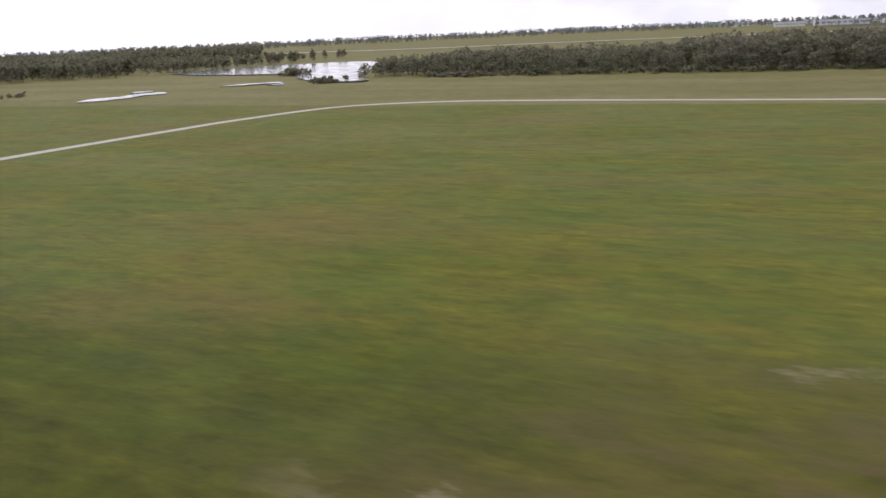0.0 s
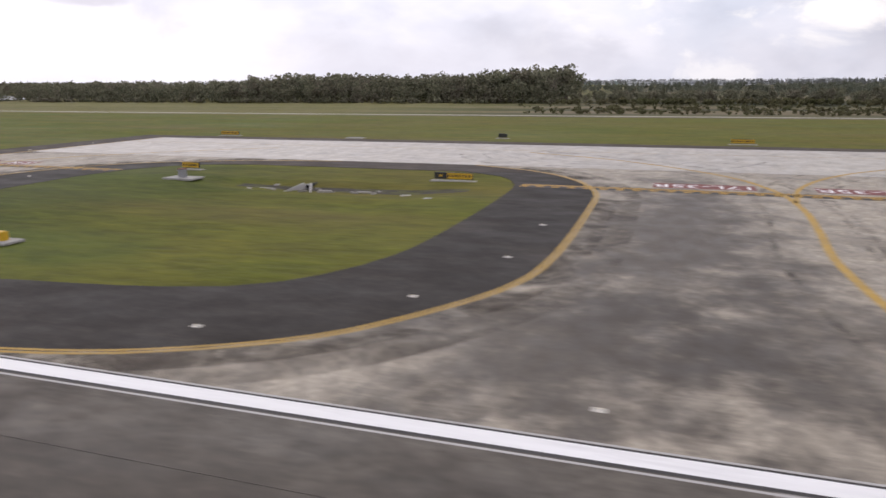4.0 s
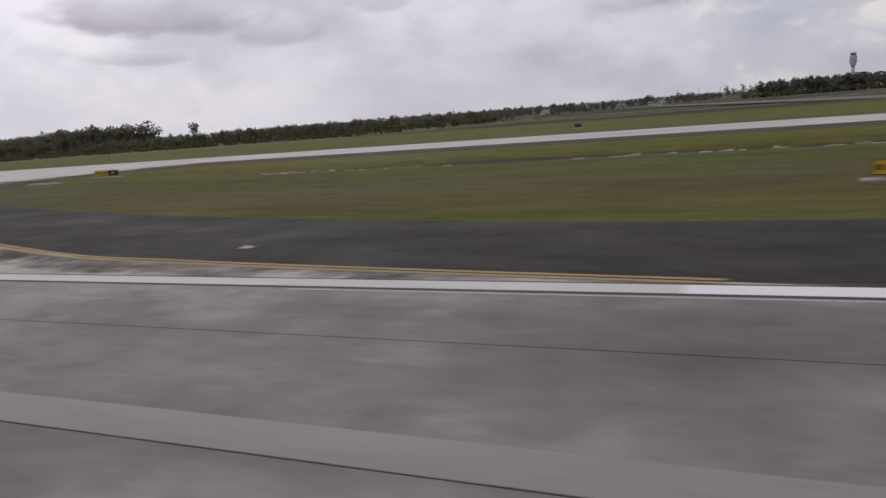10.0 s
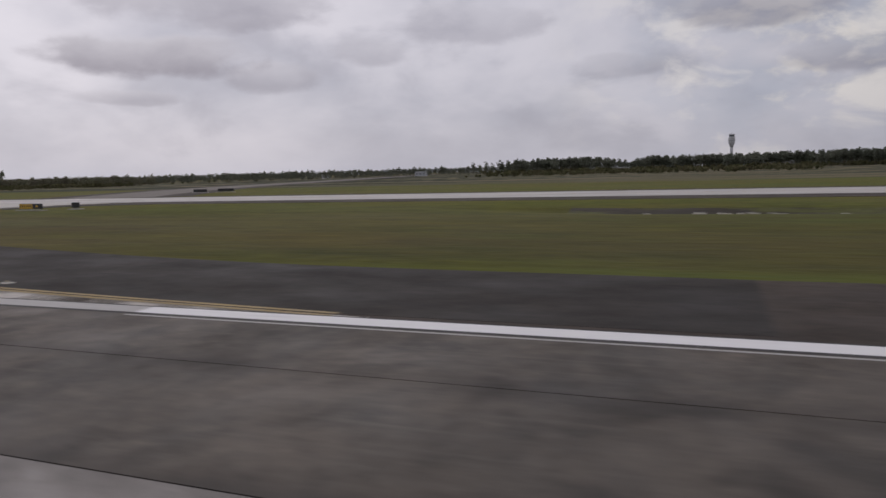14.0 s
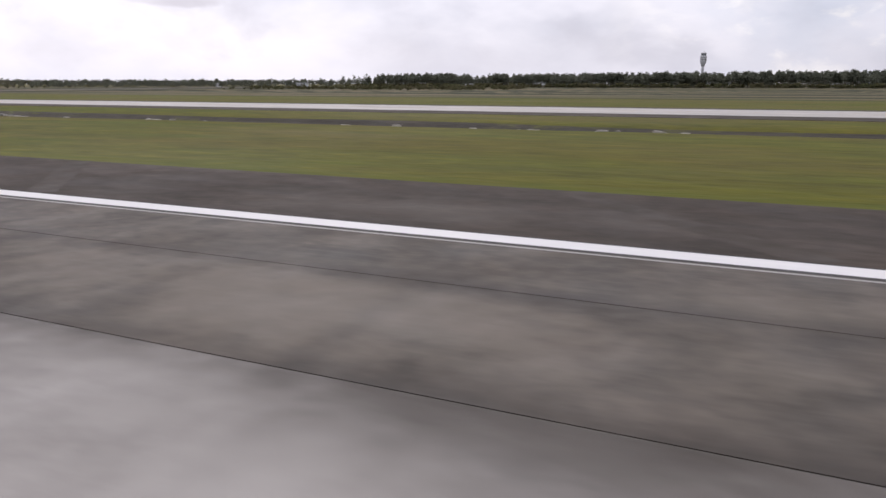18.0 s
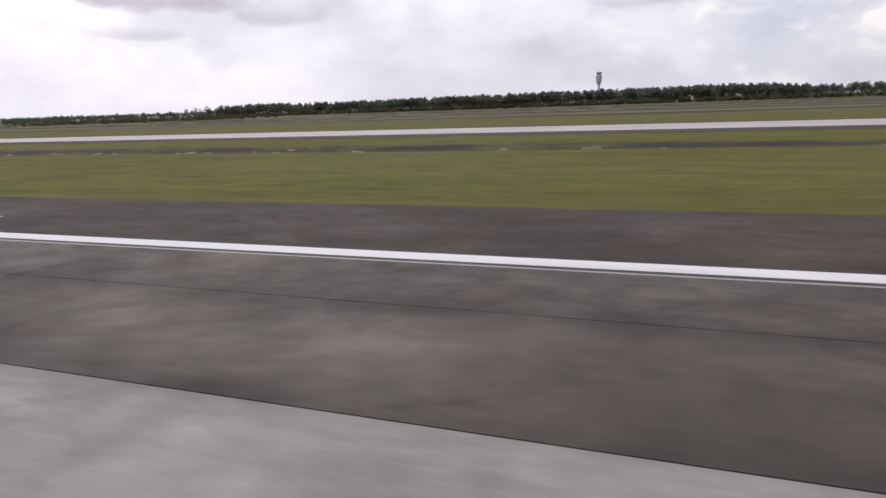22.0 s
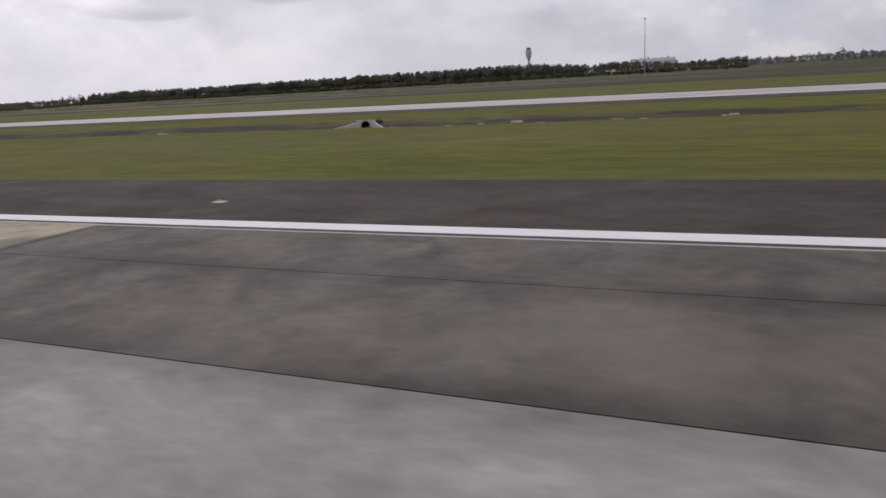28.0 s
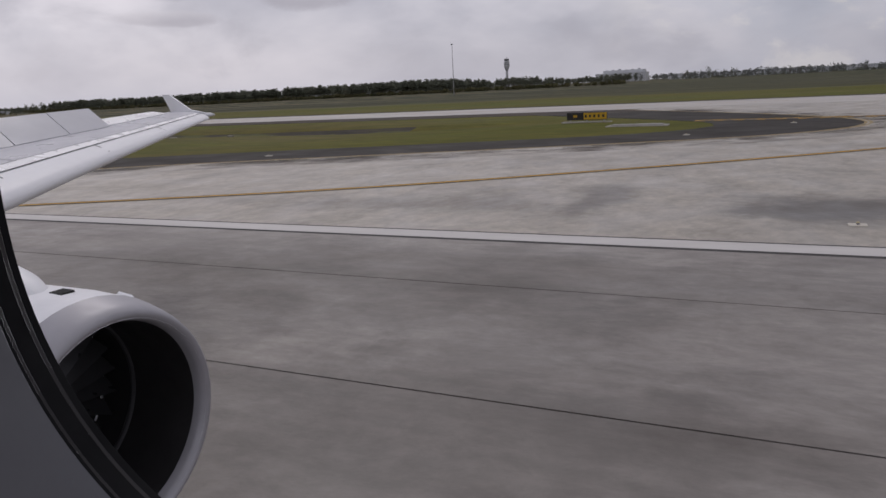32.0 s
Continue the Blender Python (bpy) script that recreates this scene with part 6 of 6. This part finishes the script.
    spots += [(-715 + 15 * k + rng.uniform(-5, 5), 584 - 5.5 * k + rng.uniform(-3, 3), rng.uniform(0.4, 0.9)) for k in range(14)]
    spots += [(rng.uniform(-640, -600), rng.uniform(300, 330), rng.uniform(0.7, 1.4)) for k in range(22)]
    scatter("pond_bushes", bushes, spots, "leaf", "dark bushes along the pond's bank", "bushes")

    def single(name, proto, x, y, s, mat, label):
        th = thing(name, at(x, y, 0), label, "tree", "lone trees")
        th.scale = (s, s, s)
        part("trunk", *proto[0], "bark", th)
        part("crown", *proto[1], mat, th)

    single("pine_tree", pine_tree(rng, 24, 60), 13.5, 640, 1.0, "pine", "tall sparse pine standing above the wood")
    single("pine_tree", pine_tree(rng, 22, 40), 8, 648, 1.0, "pine", "tall sparse pine standing above the wood")
    for x, y, s in ((566, 885, 1.0), (574, 890, 0.85), (583, 888, 1.05), (591, 886, 0.9), (600, 892, 1.1), (1712, 900, 0.8), (1735, 905, 1.0), (1760, 940, 0.8)):
        single("pine_tree", pine_tree(rng, 17, 120), x, y, s, "pine", "dark pine at the end of the long belt")
    for x, y, s in ((330, 470, 0.7), (355, 455, 0.8), (372, 520, 0.9), (300, 560, 0.9), (410, 500, 0.6)):
        single("oak_tree", broadleaf(rng, 13, 150), x, y, s, "leaf", "round dark tree standing in the scrub field")


woods()


def waters():
    pond = curve_pts([(-412, 404), (-440, 412), (-478, 448), (-514, 497), (-554, 514), (-600, 517), (-655, 535), (-722, 590), (-690, 640), (-655, 695), (-590, 735), (-540, 700), (-500, 610), (-466, 538), (-430, 450), (-404, 416), (-412, 404)], 8)[:-1]
    tagged(part("pond", *sheet(pond, -0.2, 1.05), "water"), "still grey pond that mirrors the sky", "water", kind="structure")
    for pts in ([(-506, 279), (-496, 290), (-494, 305), (-498, 318), (-492, 330), (-504, 338), (-512, 326), (-508, 312), (-516, 300), (-512, 288)], [(-528, 338), (-518, 336), (-516, 346), (-526, 350)],
                [(-492, 378), (-482, 386), (-474, 398), (-462, 402), (-468, 412), (-480, 404), (-490, 392)], [(-460, 384), (-450, 388), (-456, 396)]):
        tagged(part("flooded_hollow", *sheet(curve_pts(pts + pts[:1], 4)[:-1], -0.2, 0.9), "water"), "shallow flooded hollow in the grass", "water", kind="structure")


waters()


# ---- far buildings ----
def control_tower():
    th = thing("control_tower", at(915, 2556, 0), "tall pale concrete airport control tower with a dark glazed cab", "control tower")
    part("shaft", *lathe([(6.5, 0), (5.4, 20), (4.6, 46), (4.6, 60)], 24), "tower", th, smooth=True)
    part("flare", *lathe([(4.6, 60), (6.8, 66), (9.6, 73), (10.3, 78), (10.3, 91), (8.8, 95)], 24), "tower", th, smooth=True)
    part("floor_band", *lathe([(10.45, 82.0), (10.45, 83.4)], 24), "tower_glass", th, "dark window band")
    part("floor_band", *lathe([(10.45, 87.5), (10.45, 88.6)], 24), "tower_glass", th, "dark window band")
    part("gallery", *lathe([(9.8, 94.6), (9.8, 95.6), (8.2, 95.8)], 24), "tower", th)
    part("cab", *lathe([(7.4, 95.6), (8.8, 101.5)], 16), "tower_glass", th, "dark sloping cab glazing")
    part("roof", *lathe([(9.6, 101.5), (9.6, 102.6), (6.5, 104)], 24), "tower", th)
    part("antenna", *lathe([(0.5, 103), (0.2, 112)], 8), "metal_grey", th)
    for k in range(5):
        a = 2 * math.pi * k / 5
        part("antenna", *lathe([(0.18, 103), (0.1, 107)], 6), "metal_grey", th, place=at(5 * math.cos(a), 5 * math.sin(a), 0))


def mast():
    th = thing("light_mast", at(1573.2, 527.3, 0), "tall thin steel pole standing in the field", "mast")
    part("pole", *lathe([(0.38, 0), (0.26, 20), (0.17, 38.2)], 12), "tower", th, smooth=True)
    part("head", *box(-0.6, 0.6, -0.4, 0.4, 38.0, 38.9, 0.1), "metal_grey", th)
    part("base", *lathe([(0.8, -0.2), (0.8, 0.6)], 12), "concrete_new", th)


def building(name, x, y, w, d, h, label, roof="roof", wall="building", floors=3, bays=12, stepped=False, category="building"):
    th = thing(name, at(x, y, 0), label, category)
    part("wall", *box(-w / 2, w / 2, -d / 2, d / 2, -1, h, 0.3), wall, th)
    part("roof", *box(-w / 2 - 0.8, w / 2 + 0.8, -d / 2 - 0.8, d / 2 + 0.8, h, h + max(1.0, h * 0.09)), roof, th)
    for k in range(floors):
        z = h * (k + 0.35) / floors
        for b in range(bays):
            x0 = -w / 2 + (b + 0.18) * w / bays
            ob = new("window", SHARED.setdefault((name, "win", w, h), mesh("window", *box(0, 0.64 * w / bays, -0.25, 0.0, 0, h * 0.4 / floors), "glass")))
            ob.matrix_basis = at(x0, -d / 2, z)
            ob.parent = th
    if stepped:
        part("upper_storey", *box(-w * 0.36, w * 0.46, -d * 0.3, d * 0.3, h, h * 1.45, 0.3), wall, th)
        for k in range(6):
            part("roof_plant", *box(-w * 0.34 + k * w * 0.13, -w * 0.34 + k * w * 0.13 + w * 0.05, -4, 4, h * 1.45, h * (1.5 + 0.06 * (k % 3))), roof, th)
    return th


SHARED = {}


def skyline():
    control_tower()
    mast()
    building("terminal_building", 1350, 2483, 165, 70, 26, "long pale stepped hotel and terminal block on the skyline", floors=6, bays=26, stepped=True)
    rng = random.Random(9)
    for k in range(20):
        x = 1560 + 62 * k + rng.uniform(-20, 20)
        building("terminal_building" if k % 3 == 0 else "hangar", x, 2250 + rng.uniform(-120, 120), rng.uniform(40, 90), 40, rng.uniform(7, 15),
                 "low white airport building far across the field", floors=2, bays=8, roof="building" if k % 2 else "roof")
    for x, y, w, h in ((960, 2900, 170, 14), (120, 2600, 150, 15), (300, 2650, 120, 12), (-20, 2700, 90, 13)):
        building("hangar", x, y, w, 60, h, "broad pale hangar on the skyline", floors=1, bays=10)
    building("stadium_building", -1107, 4593, 340, 120, 19, "long pale arena-like building on the skyline", floors=3, bays=24, stepped=True)
    building("hangar", -300, 4300, 300, 90, 15, "long hangar with a teal roof on the skyline", roof="teal", wall="teal", floors=1, bays=20)
    for k in range(12):
        building("warehouse", -220 + 90 * k + rng.uniform(-20, 20), 3600 + rng.uniform(-150, 150), rng.uniform(50, 80), 40, rng.uniform(8, 16), "low pale warehouse far behind the wood", floors=1, bays=6)
    for k in range(7):
        th = thing("light_pole", at(470 + 40 * k, 1500 + 12 * k, 0), "slim lighting pole far across the field", "pole", "far lighting poles")
        part("pole", *lathe([(0.35, 0), (0.2, 22)], 6), "metal_grey", th)
        part("head", *box(-1.6, 1.6, -0.4, 0.4, 21.5, 22.6), "metal_grey", th)
    for x, y, w, d, h in ((486, 900, 16, 8, 5), (360, 860, 10, 6, 4)):
        building("equipment_hut", x, y, w, d, h, "small white equipment hut in the field", floors=1, bays=3, category="hut")


skyline()


# ---- the aircraft that carries the camera, where it has rolled to at the end ----
def airliner():
    ex, ey, ez = 1799.72, 2.59, 4.46
    th = thing("airliner", at(ex, ey, ez), "white twin-engined airliner rolling out on the runway, spoilers raised", "aircraft")
    # wing: sections of (y, leading edge x, z, chord, thickness, rise of the rear)
    sec = [(3.4, -7.6, -1.40, 5.4, 0.62, 0.30), (5.82, -8.98, -1.22, 4.1, 0.48, 0.30), (8.4, -10.32, -0.99, 3.25, 0.37, 0.30), (12.0, -12.19, -0.70, 2.25, 0.26, 0.24), (15.1, -13.80, -0.45, 1.55, 0.17, 0.20), (15.45, -14.15, -0.41, 1.25, 0.11, 0.19)]
    prof = [(0.0, 0.0), (0.012, 0.30), (0.05, 0.56), (0.14, 0.84), (0.3, 1.0), (0.5, 0.92), (0.72, 0.62), (1.0, 0.06), (0.72, -0.12), (0.4, -0.42), (0.15, -0.46), (0.04, -0.32), (0.008, -0.16)]
    v, f = [], []
    n = len(prof)
    for y, x, z, c, t, up in sec:
        for a, b in prof:
            v.append((x - a * c, y, z + b * t * 0.62 + up * a))
    for k in range(len(sec) - 1):
        f += [(k * n + i, k * n + (i + 1) % n, (k + 1) * n + (i + 1) % n, (k + 1) * n + i) for i in range(n)]
    f += [tuple(range(n)), tuple(range((len(sec) - 1) * n, len(sec) * n))[::-1]]
    wing = part("wing", v, f, "wing_grey", th, "light grey swept wing", smooth=True)

    def on_wing(y, a, lift=0.012):
        for s, t in zip(sec, sec[1:]):
            if s[0] <= y <= t[0]:
                k = (y - s[0]) / (t[0] - s[0])
                x, z, c, th_, up = [s[i] * (1 - k) + t[i] * k for i in (1, 2, 3, 4, 5)]
                b = np.interp(a, [q[0] for q in prof[:8]], [q[1] for q in prof[:8]])
                return (x - a * c, y, z + b * th_ * 0.62 + up * a + lift)

    def skin(y0, y1, a0, a1, steps=8, lift=0.012):
        vv, ff = [], []
        for i in range(steps + 1):
            y = y0 + (y1 - y0) * i / steps
            vv += [on_wing(y, a0, lift), on_wing(y, a1, lift)]
        for i in range(steps):
            ff.append((2 * i, 2 * i + 2, 2 * i + 3, 2 * i + 1))
        return vv, ff

    def nose(y0, y1, steps=8):
        # the rounded drooped nose of the slat, over and under
        vv, ff = [], []
        turn = [(0.16, 0.86), (0.09, 0.70), (0.04, 0.50), (0.012, 0.28), (0.0, 0.0), (0.008, -0.2), (0.035, -0.42), (0.07, -0.56), (0.10, -0.62)]
        m = len(turn)
        for i in range(steps + 1):
            y = y0 + (y1 - y0) * i / steps
            for s, t in zip(sec, sec[1:]):
                if s[0] <= y <= t[0]:
                    k = (y - s[0]) / (t[0] - s[0])
                    x, z, c, th_, up = [s[q] * (1 - k) + t[q] * k for q in (1, 2, 3, 4, 5)]
            vv += [(x + 0.03 - a * c, y, z + b * th_ * 0.62 + up * a + 0.014) for a, b in turn]
        for i in range(steps):
            ff += [(i * m + q, i * m + q + 1, (i + 1) * m + q + 1, (i + 1) * m + q) for q in range(m - 1)]
        return vv, ff

    part("slat", *nose(3.6, 15.05), "paint_white", wing, "white leading edge slat", smooth=True)
    part("metal_band", *skin(3.6, 14.9, 0.165, 0.25, 8, 0.018), "polished", wing, "bright polished metal band", smooth=True)
    part("slat_gap", *skin(3.6, 15.0, 0.158, 0.165, 8, 0.026), "seam", wing, "dark seam behind the slat")
    part("slat_gap", *skin(3.6, 14.9, 0.25, 0.255, 8, 0.022), "seam", wing)
    for y, a0 in ((7.3, 0.28), (9.9, 0.26), (12.2, 0.30), (13.6, 0.27)):
        part("panel_joint", *skin(y, y + 0.02, a0, 0.62, 1, 0.016), "seam", wing)
    for y in (6.4, 9.2, 12.0):
        part("slat_joint", *skin(y, y + 0.03, 0.03, 0.15, 1, 0.034), "seam", wing)
    # raised spoilers
    for y0, y1 in ((4.4, 6.9), (6.93, 8.62), (8.65, 10.22), (10.25, 11.65)):
        a, b = on_wing(y0, 0.66), on_wing(y1, 0.66)
        c0, c1 = [(p[0] - np.interp(p[1], (4.4, 11.65), (0.78, 0.60)), p[1], p[2] + np.interp(p[1], (4.4, 11.65), (0.58, 0.42))) for p in (a, b)]
        up = [a, b, c1, c0]
        vv = up + [(p[0] - 0.03, p[1], p[2] - 0.035) for p in up]
        part("spoiler", vv, [(0, 1, 2, 3), (7, 6, 5, 4), (0, 4, 5, 1), (1, 5, 6, 2), (2, 6, 7, 3), (3, 7, 4, 0)], "wing_grey", wing, "raised grey spoiler panel")
    # flap and aileron behind
    for y0, y1, a, drop in ((3.6, 11.6, 0.9, -0.22), (11.75, 14.6, 0.74, 0.10)):
        a0, a1 = on_wing(y0, a, 0.02), on_wing(y1, a, 0.02)
        vv = [a0, a1, (a1[0] - 0.55, y1, a1[2] + drop * 0.6), (a0[0] - 0.9, y0, a0[2] + drop)]
        vv += [(p[0], p[1], p[2] - 0.06) for p in vv]
        part("flap", vv, [(0, 1, 2, 3), (7, 6, 5, 4), (0, 4, 5, 1), (1, 5, 6, 2), (2, 6, 7, 3), (3, 7, 4, 0)], "polished" if drop > 0 else "paint_white", wing, "bright raised aileron" if drop > 0 else "white flap behind the wing")
    # tip fence, swept back, above and below
    def fence(top):
        pts = [(-14.2, -0.30), (-14.75, -0.20), (-15.46, 0.24), (-15.72, 0.25), (-15.45, -0.26)] if top else [(-14.2, -0.40), (-15.4, -0.30), (-15.7, -0.75), (-15.5, -0.76), (-14.7, -0.50)]
        m = len(pts)
        vv = [(x, 15.43, z) for x, z in pts] + [(x, 15.49, z) for x, z in pts]
        return vv, [tuple(range(m)), tuple(range(m, 2 * m))[::-1]] + [(i, i + m, (i + 1) % m + m, (i + 1) % m) for i in range(m)]
    part("wingtip_fence", *joined(fence(True), fence(False)), "paint_white", wing, "small grey wingtip fence")
    part("tip_light", *lathe([(0.03, -0.35), (0.07, -0.15), (0.06, 0.2), (0.02, 0.35)], 10, "x"), "paint_white", wing, place=at(-14.3, 15.5, -0.36), smooth=True)
    # main wheels, on the runway
    gear = part("main_gear", *limb((-10.4, 3.8, -1.35), (-10.4, 3.8, -4.0), 0.13, 0.10, 10), "metal_grey", th, "grey main landing gear leg")
    for sy in (-0.42, 0.42):
        tyre = part("tyre", *lathe([(0.30, -0.19), (0.50, -0.17), (0.56, -0.09), (0.56, 0.09), (0.50, 0.17), (0.30, 0.19)], 24), "hole", gear, "black rubber tyre",
                    at(-10.4, 3.8 + sy, -ez + lie(0.115) + 0.56, 90, 0, 0), True)
    part("axle", *limb((-10.4, 3.2, -3.93), (-10.4, 4.4, -3.93), 0.07, 0.07, 8), "metal_grey", gear)
    return th


def engine(th):
    cx, cy, cz = -4.70, 3.76, -2.62
    here = at(cx, cy, cz, 0, 2.0, 0)
    cowl = part("nacelle", *lathe([(0.93, -0.02), (1.03, -0.14), (1.085, -0.32), (1.10, -0.7), (1.085, -1.3), (1.03, -2.2), (0.93, -3.0), (0.80, -3.6)], 48, "x", False),
                "paint_white", th, "white engine nacelle", here, True)
    part("inlet_lip", *lathe([(1.09, -0.33), (1.045, -0.135), (1.005, -0.03), (0.965, 0.0), (0.928, -0.025), (0.905, -0.08), (0.895, -0.14)], 48, "x", False), "lip", cowl, "grey bare metal inlet lip", None, True)
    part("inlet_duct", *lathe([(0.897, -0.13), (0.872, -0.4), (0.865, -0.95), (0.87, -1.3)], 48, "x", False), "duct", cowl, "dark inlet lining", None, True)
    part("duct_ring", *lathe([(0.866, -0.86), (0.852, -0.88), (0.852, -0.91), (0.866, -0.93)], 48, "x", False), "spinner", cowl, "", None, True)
    # near-black disc stands in for the darkness behind the blades
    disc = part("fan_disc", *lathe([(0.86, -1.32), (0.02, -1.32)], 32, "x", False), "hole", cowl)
    blade_v, blade_f = [], []
    for r, tw, ch in ((0.24, 0.9, 0.10), (0.5, 0.65, 0.13), (0.82, 0.45, 0.15)):
        for s in (-1, 1):
            blade_v.append((-1.15 + s * ch * math.cos(tw) * 0.6, s * ch * math.sin(tw), r))
    blade_f = [(0, 1, 3, 2), (2, 3, 5, 4)]
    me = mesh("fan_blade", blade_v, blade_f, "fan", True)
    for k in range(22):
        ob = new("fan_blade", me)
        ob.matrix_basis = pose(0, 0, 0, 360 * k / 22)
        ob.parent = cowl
    part("spinner", *lathe([(0.25, -1.2), (0.2, -1.0), (0.11, -0.82), (0.02, -0.74)], 24, "x"), "spinner", cowl, "dark spinner cone", None, True)
    part("spinner_mark", *ribbon([(0.0, 0.0), (0.05, 0.05), (0.10, 0.04), (0.13, -0.02)], 0.03, 0), "paint_white", cowl, "white swirl mark on the spinner",
         pose(-0.86 * K, 0.03 * K, 0.10 * K, 0, 80, 20))
    # strake and latches on the cowl, pylon behind
    part("strake", [(-0.95, -0.45, 0.98), (-1.9, -0.45, 0.95), (-1.75, -0.53, 1.12), (-1.25, -0.51, 1.09), (-0.95, -0.43, 0.97), (-1.9, -0.43, 0.94), (-1.75, -0.51, 1.11), (-1.25, -0.49, 1.08)],
         [(0, 1, 2, 3), (7, 6, 5, 4), (0, 4, 5, 1), (1, 5, 6, 2), (2, 6, 7, 3), (3, 7, 4, 0)], "paint_white", cowl, "small white strake")
    # vent opening is a near-black block, its shade put into the colour
    part("vent", *box(-0.74, -0.60, 0.02, 0.15, 1.075, 1.105), "hole", cowl, "small dark vent in the cowl")
    part("strake", [(-0.47, 0.68, 0.83), (-0.85, 0.70, 0.82), (-0.79, 0.75, 0.90), (-0.60, 0.73, 0.89), (-0.47, 0.66, 0.82), (-0.85, 0.68, 0.81), (-0.79, 0.73, 0.89), (-0.60, 0.71, 0.88)],
         [(0, 1, 2, 3), (7, 6, 5, 4), (0, 4, 5, 1), (1, 5, 6, 2), (2, 6, 7, 3), (3, 7, 4, 0)], "paint_white", cowl, "small white strake")
    v, f = [], []
    ribs = ((-0.80, 0.02, 1.06), (-0.84, 0.12, 1.10), (-0.95, 0.22, 1.17), (-1.15, 0.30, 1.25), (-1.5, 0.35, 1.34), (-2.1, 0.37, 1.46), (-2.9, 0.36, 1.58), (-4.2, 0.30, 1.70))
    m = 15
    for x, w, zt in ribs:
        for k in range(m):
            a = math.pi * k / (m - 1)
            v.append((x, w * math.cos(a), 0.86 + (zt - 0.86) * math.sin(a) ** 0.7))
    for q in range(len(ribs) - 1):
        f += [(m * q + k, m * q + k + 1, m * (q + 1) + k + 1, m * (q + 1) + k) for k in range(m - 1)]
    f += [tuple(range(m)), tuple(range(m * (len(ribs) - 1), m * len(ribs)))[::-1]]
    part("pylon", v, f, "paint_white", cowl, "white rounded engine pylon", None, True)


def cabin_window(th):
    """The cabin wall panel round the passenger's window: liner, reveal and black seal, seen edge on."""
    def ring(y, hw, hh, r, cx=-0.08, cz=0.02, n=24):
        out = []
        for sx, sz, a0 in ((1, 1, 0), (-1, 1, 90), (-1, -1, 180), (1, -1, 270)):
            for k in range(n + 1):
                a = radians(a0 + 90 * k / n)
                out.append((cx + sx * (hw - r) + r * math.cos(a), y, cz + sz * (hh - r) + r * math.sin(a)))
        return out

    def tube(rings):
        m = len(rings[0])
        v = [p for q in rings for p in q]
        return v, [(k * m + i, k * m + (i + 1) % m, (k + 1) * m + (i + 1) % m, (k + 1) * m + i) for k in range(len(rings) - 1) for i in range(m)]

    def out(y, o):
        return ring(y, 0.46 + o, 0.38 + o, 0.28 + o, -0.11, 0.02)

    panel = part("window_panel", *tube([out(0.3448, 0.0040), out(0.340, 0.007), out(0.330, 0.02), out(0.30, 0.10), out(0.29, 0.34)]), "liner", th, "grey cabin wall liner", None, True)
    part("outer_seal", *tube([out(0.375, 0.003), out(0.372, 0.0028), out(0.3682, 0.003)]), "seal", panel, "black outer window seal", None, True)
    part("inner_frame", *tube([out(0.3681, 0.003), out(0.3650, 0.0031)]), "duct", panel, "thin grey inner frame", None, True)
    part("seal", *tube([out(0.3649, 0.0031), out(0.358, 0.0026), out(0.3502, 0.0034)]), "seal", panel, "black window seal", None, True)
    part("reveal", *tube([out(0.3501, 0.0034), out(0.3478, 0.0036)]), "duct", panel, "dark grey window reveal", None, True)
    part("trim_seal", *tube([out(0.3477, 0.0036), out(0.3449, 0.0040)]), "seal", panel, "black trim line", None, True)


aircraft = airliner()
engine(aircraft)
cabin_window(aircraft)

# ---- the slabs of the runway, last ----
runway()
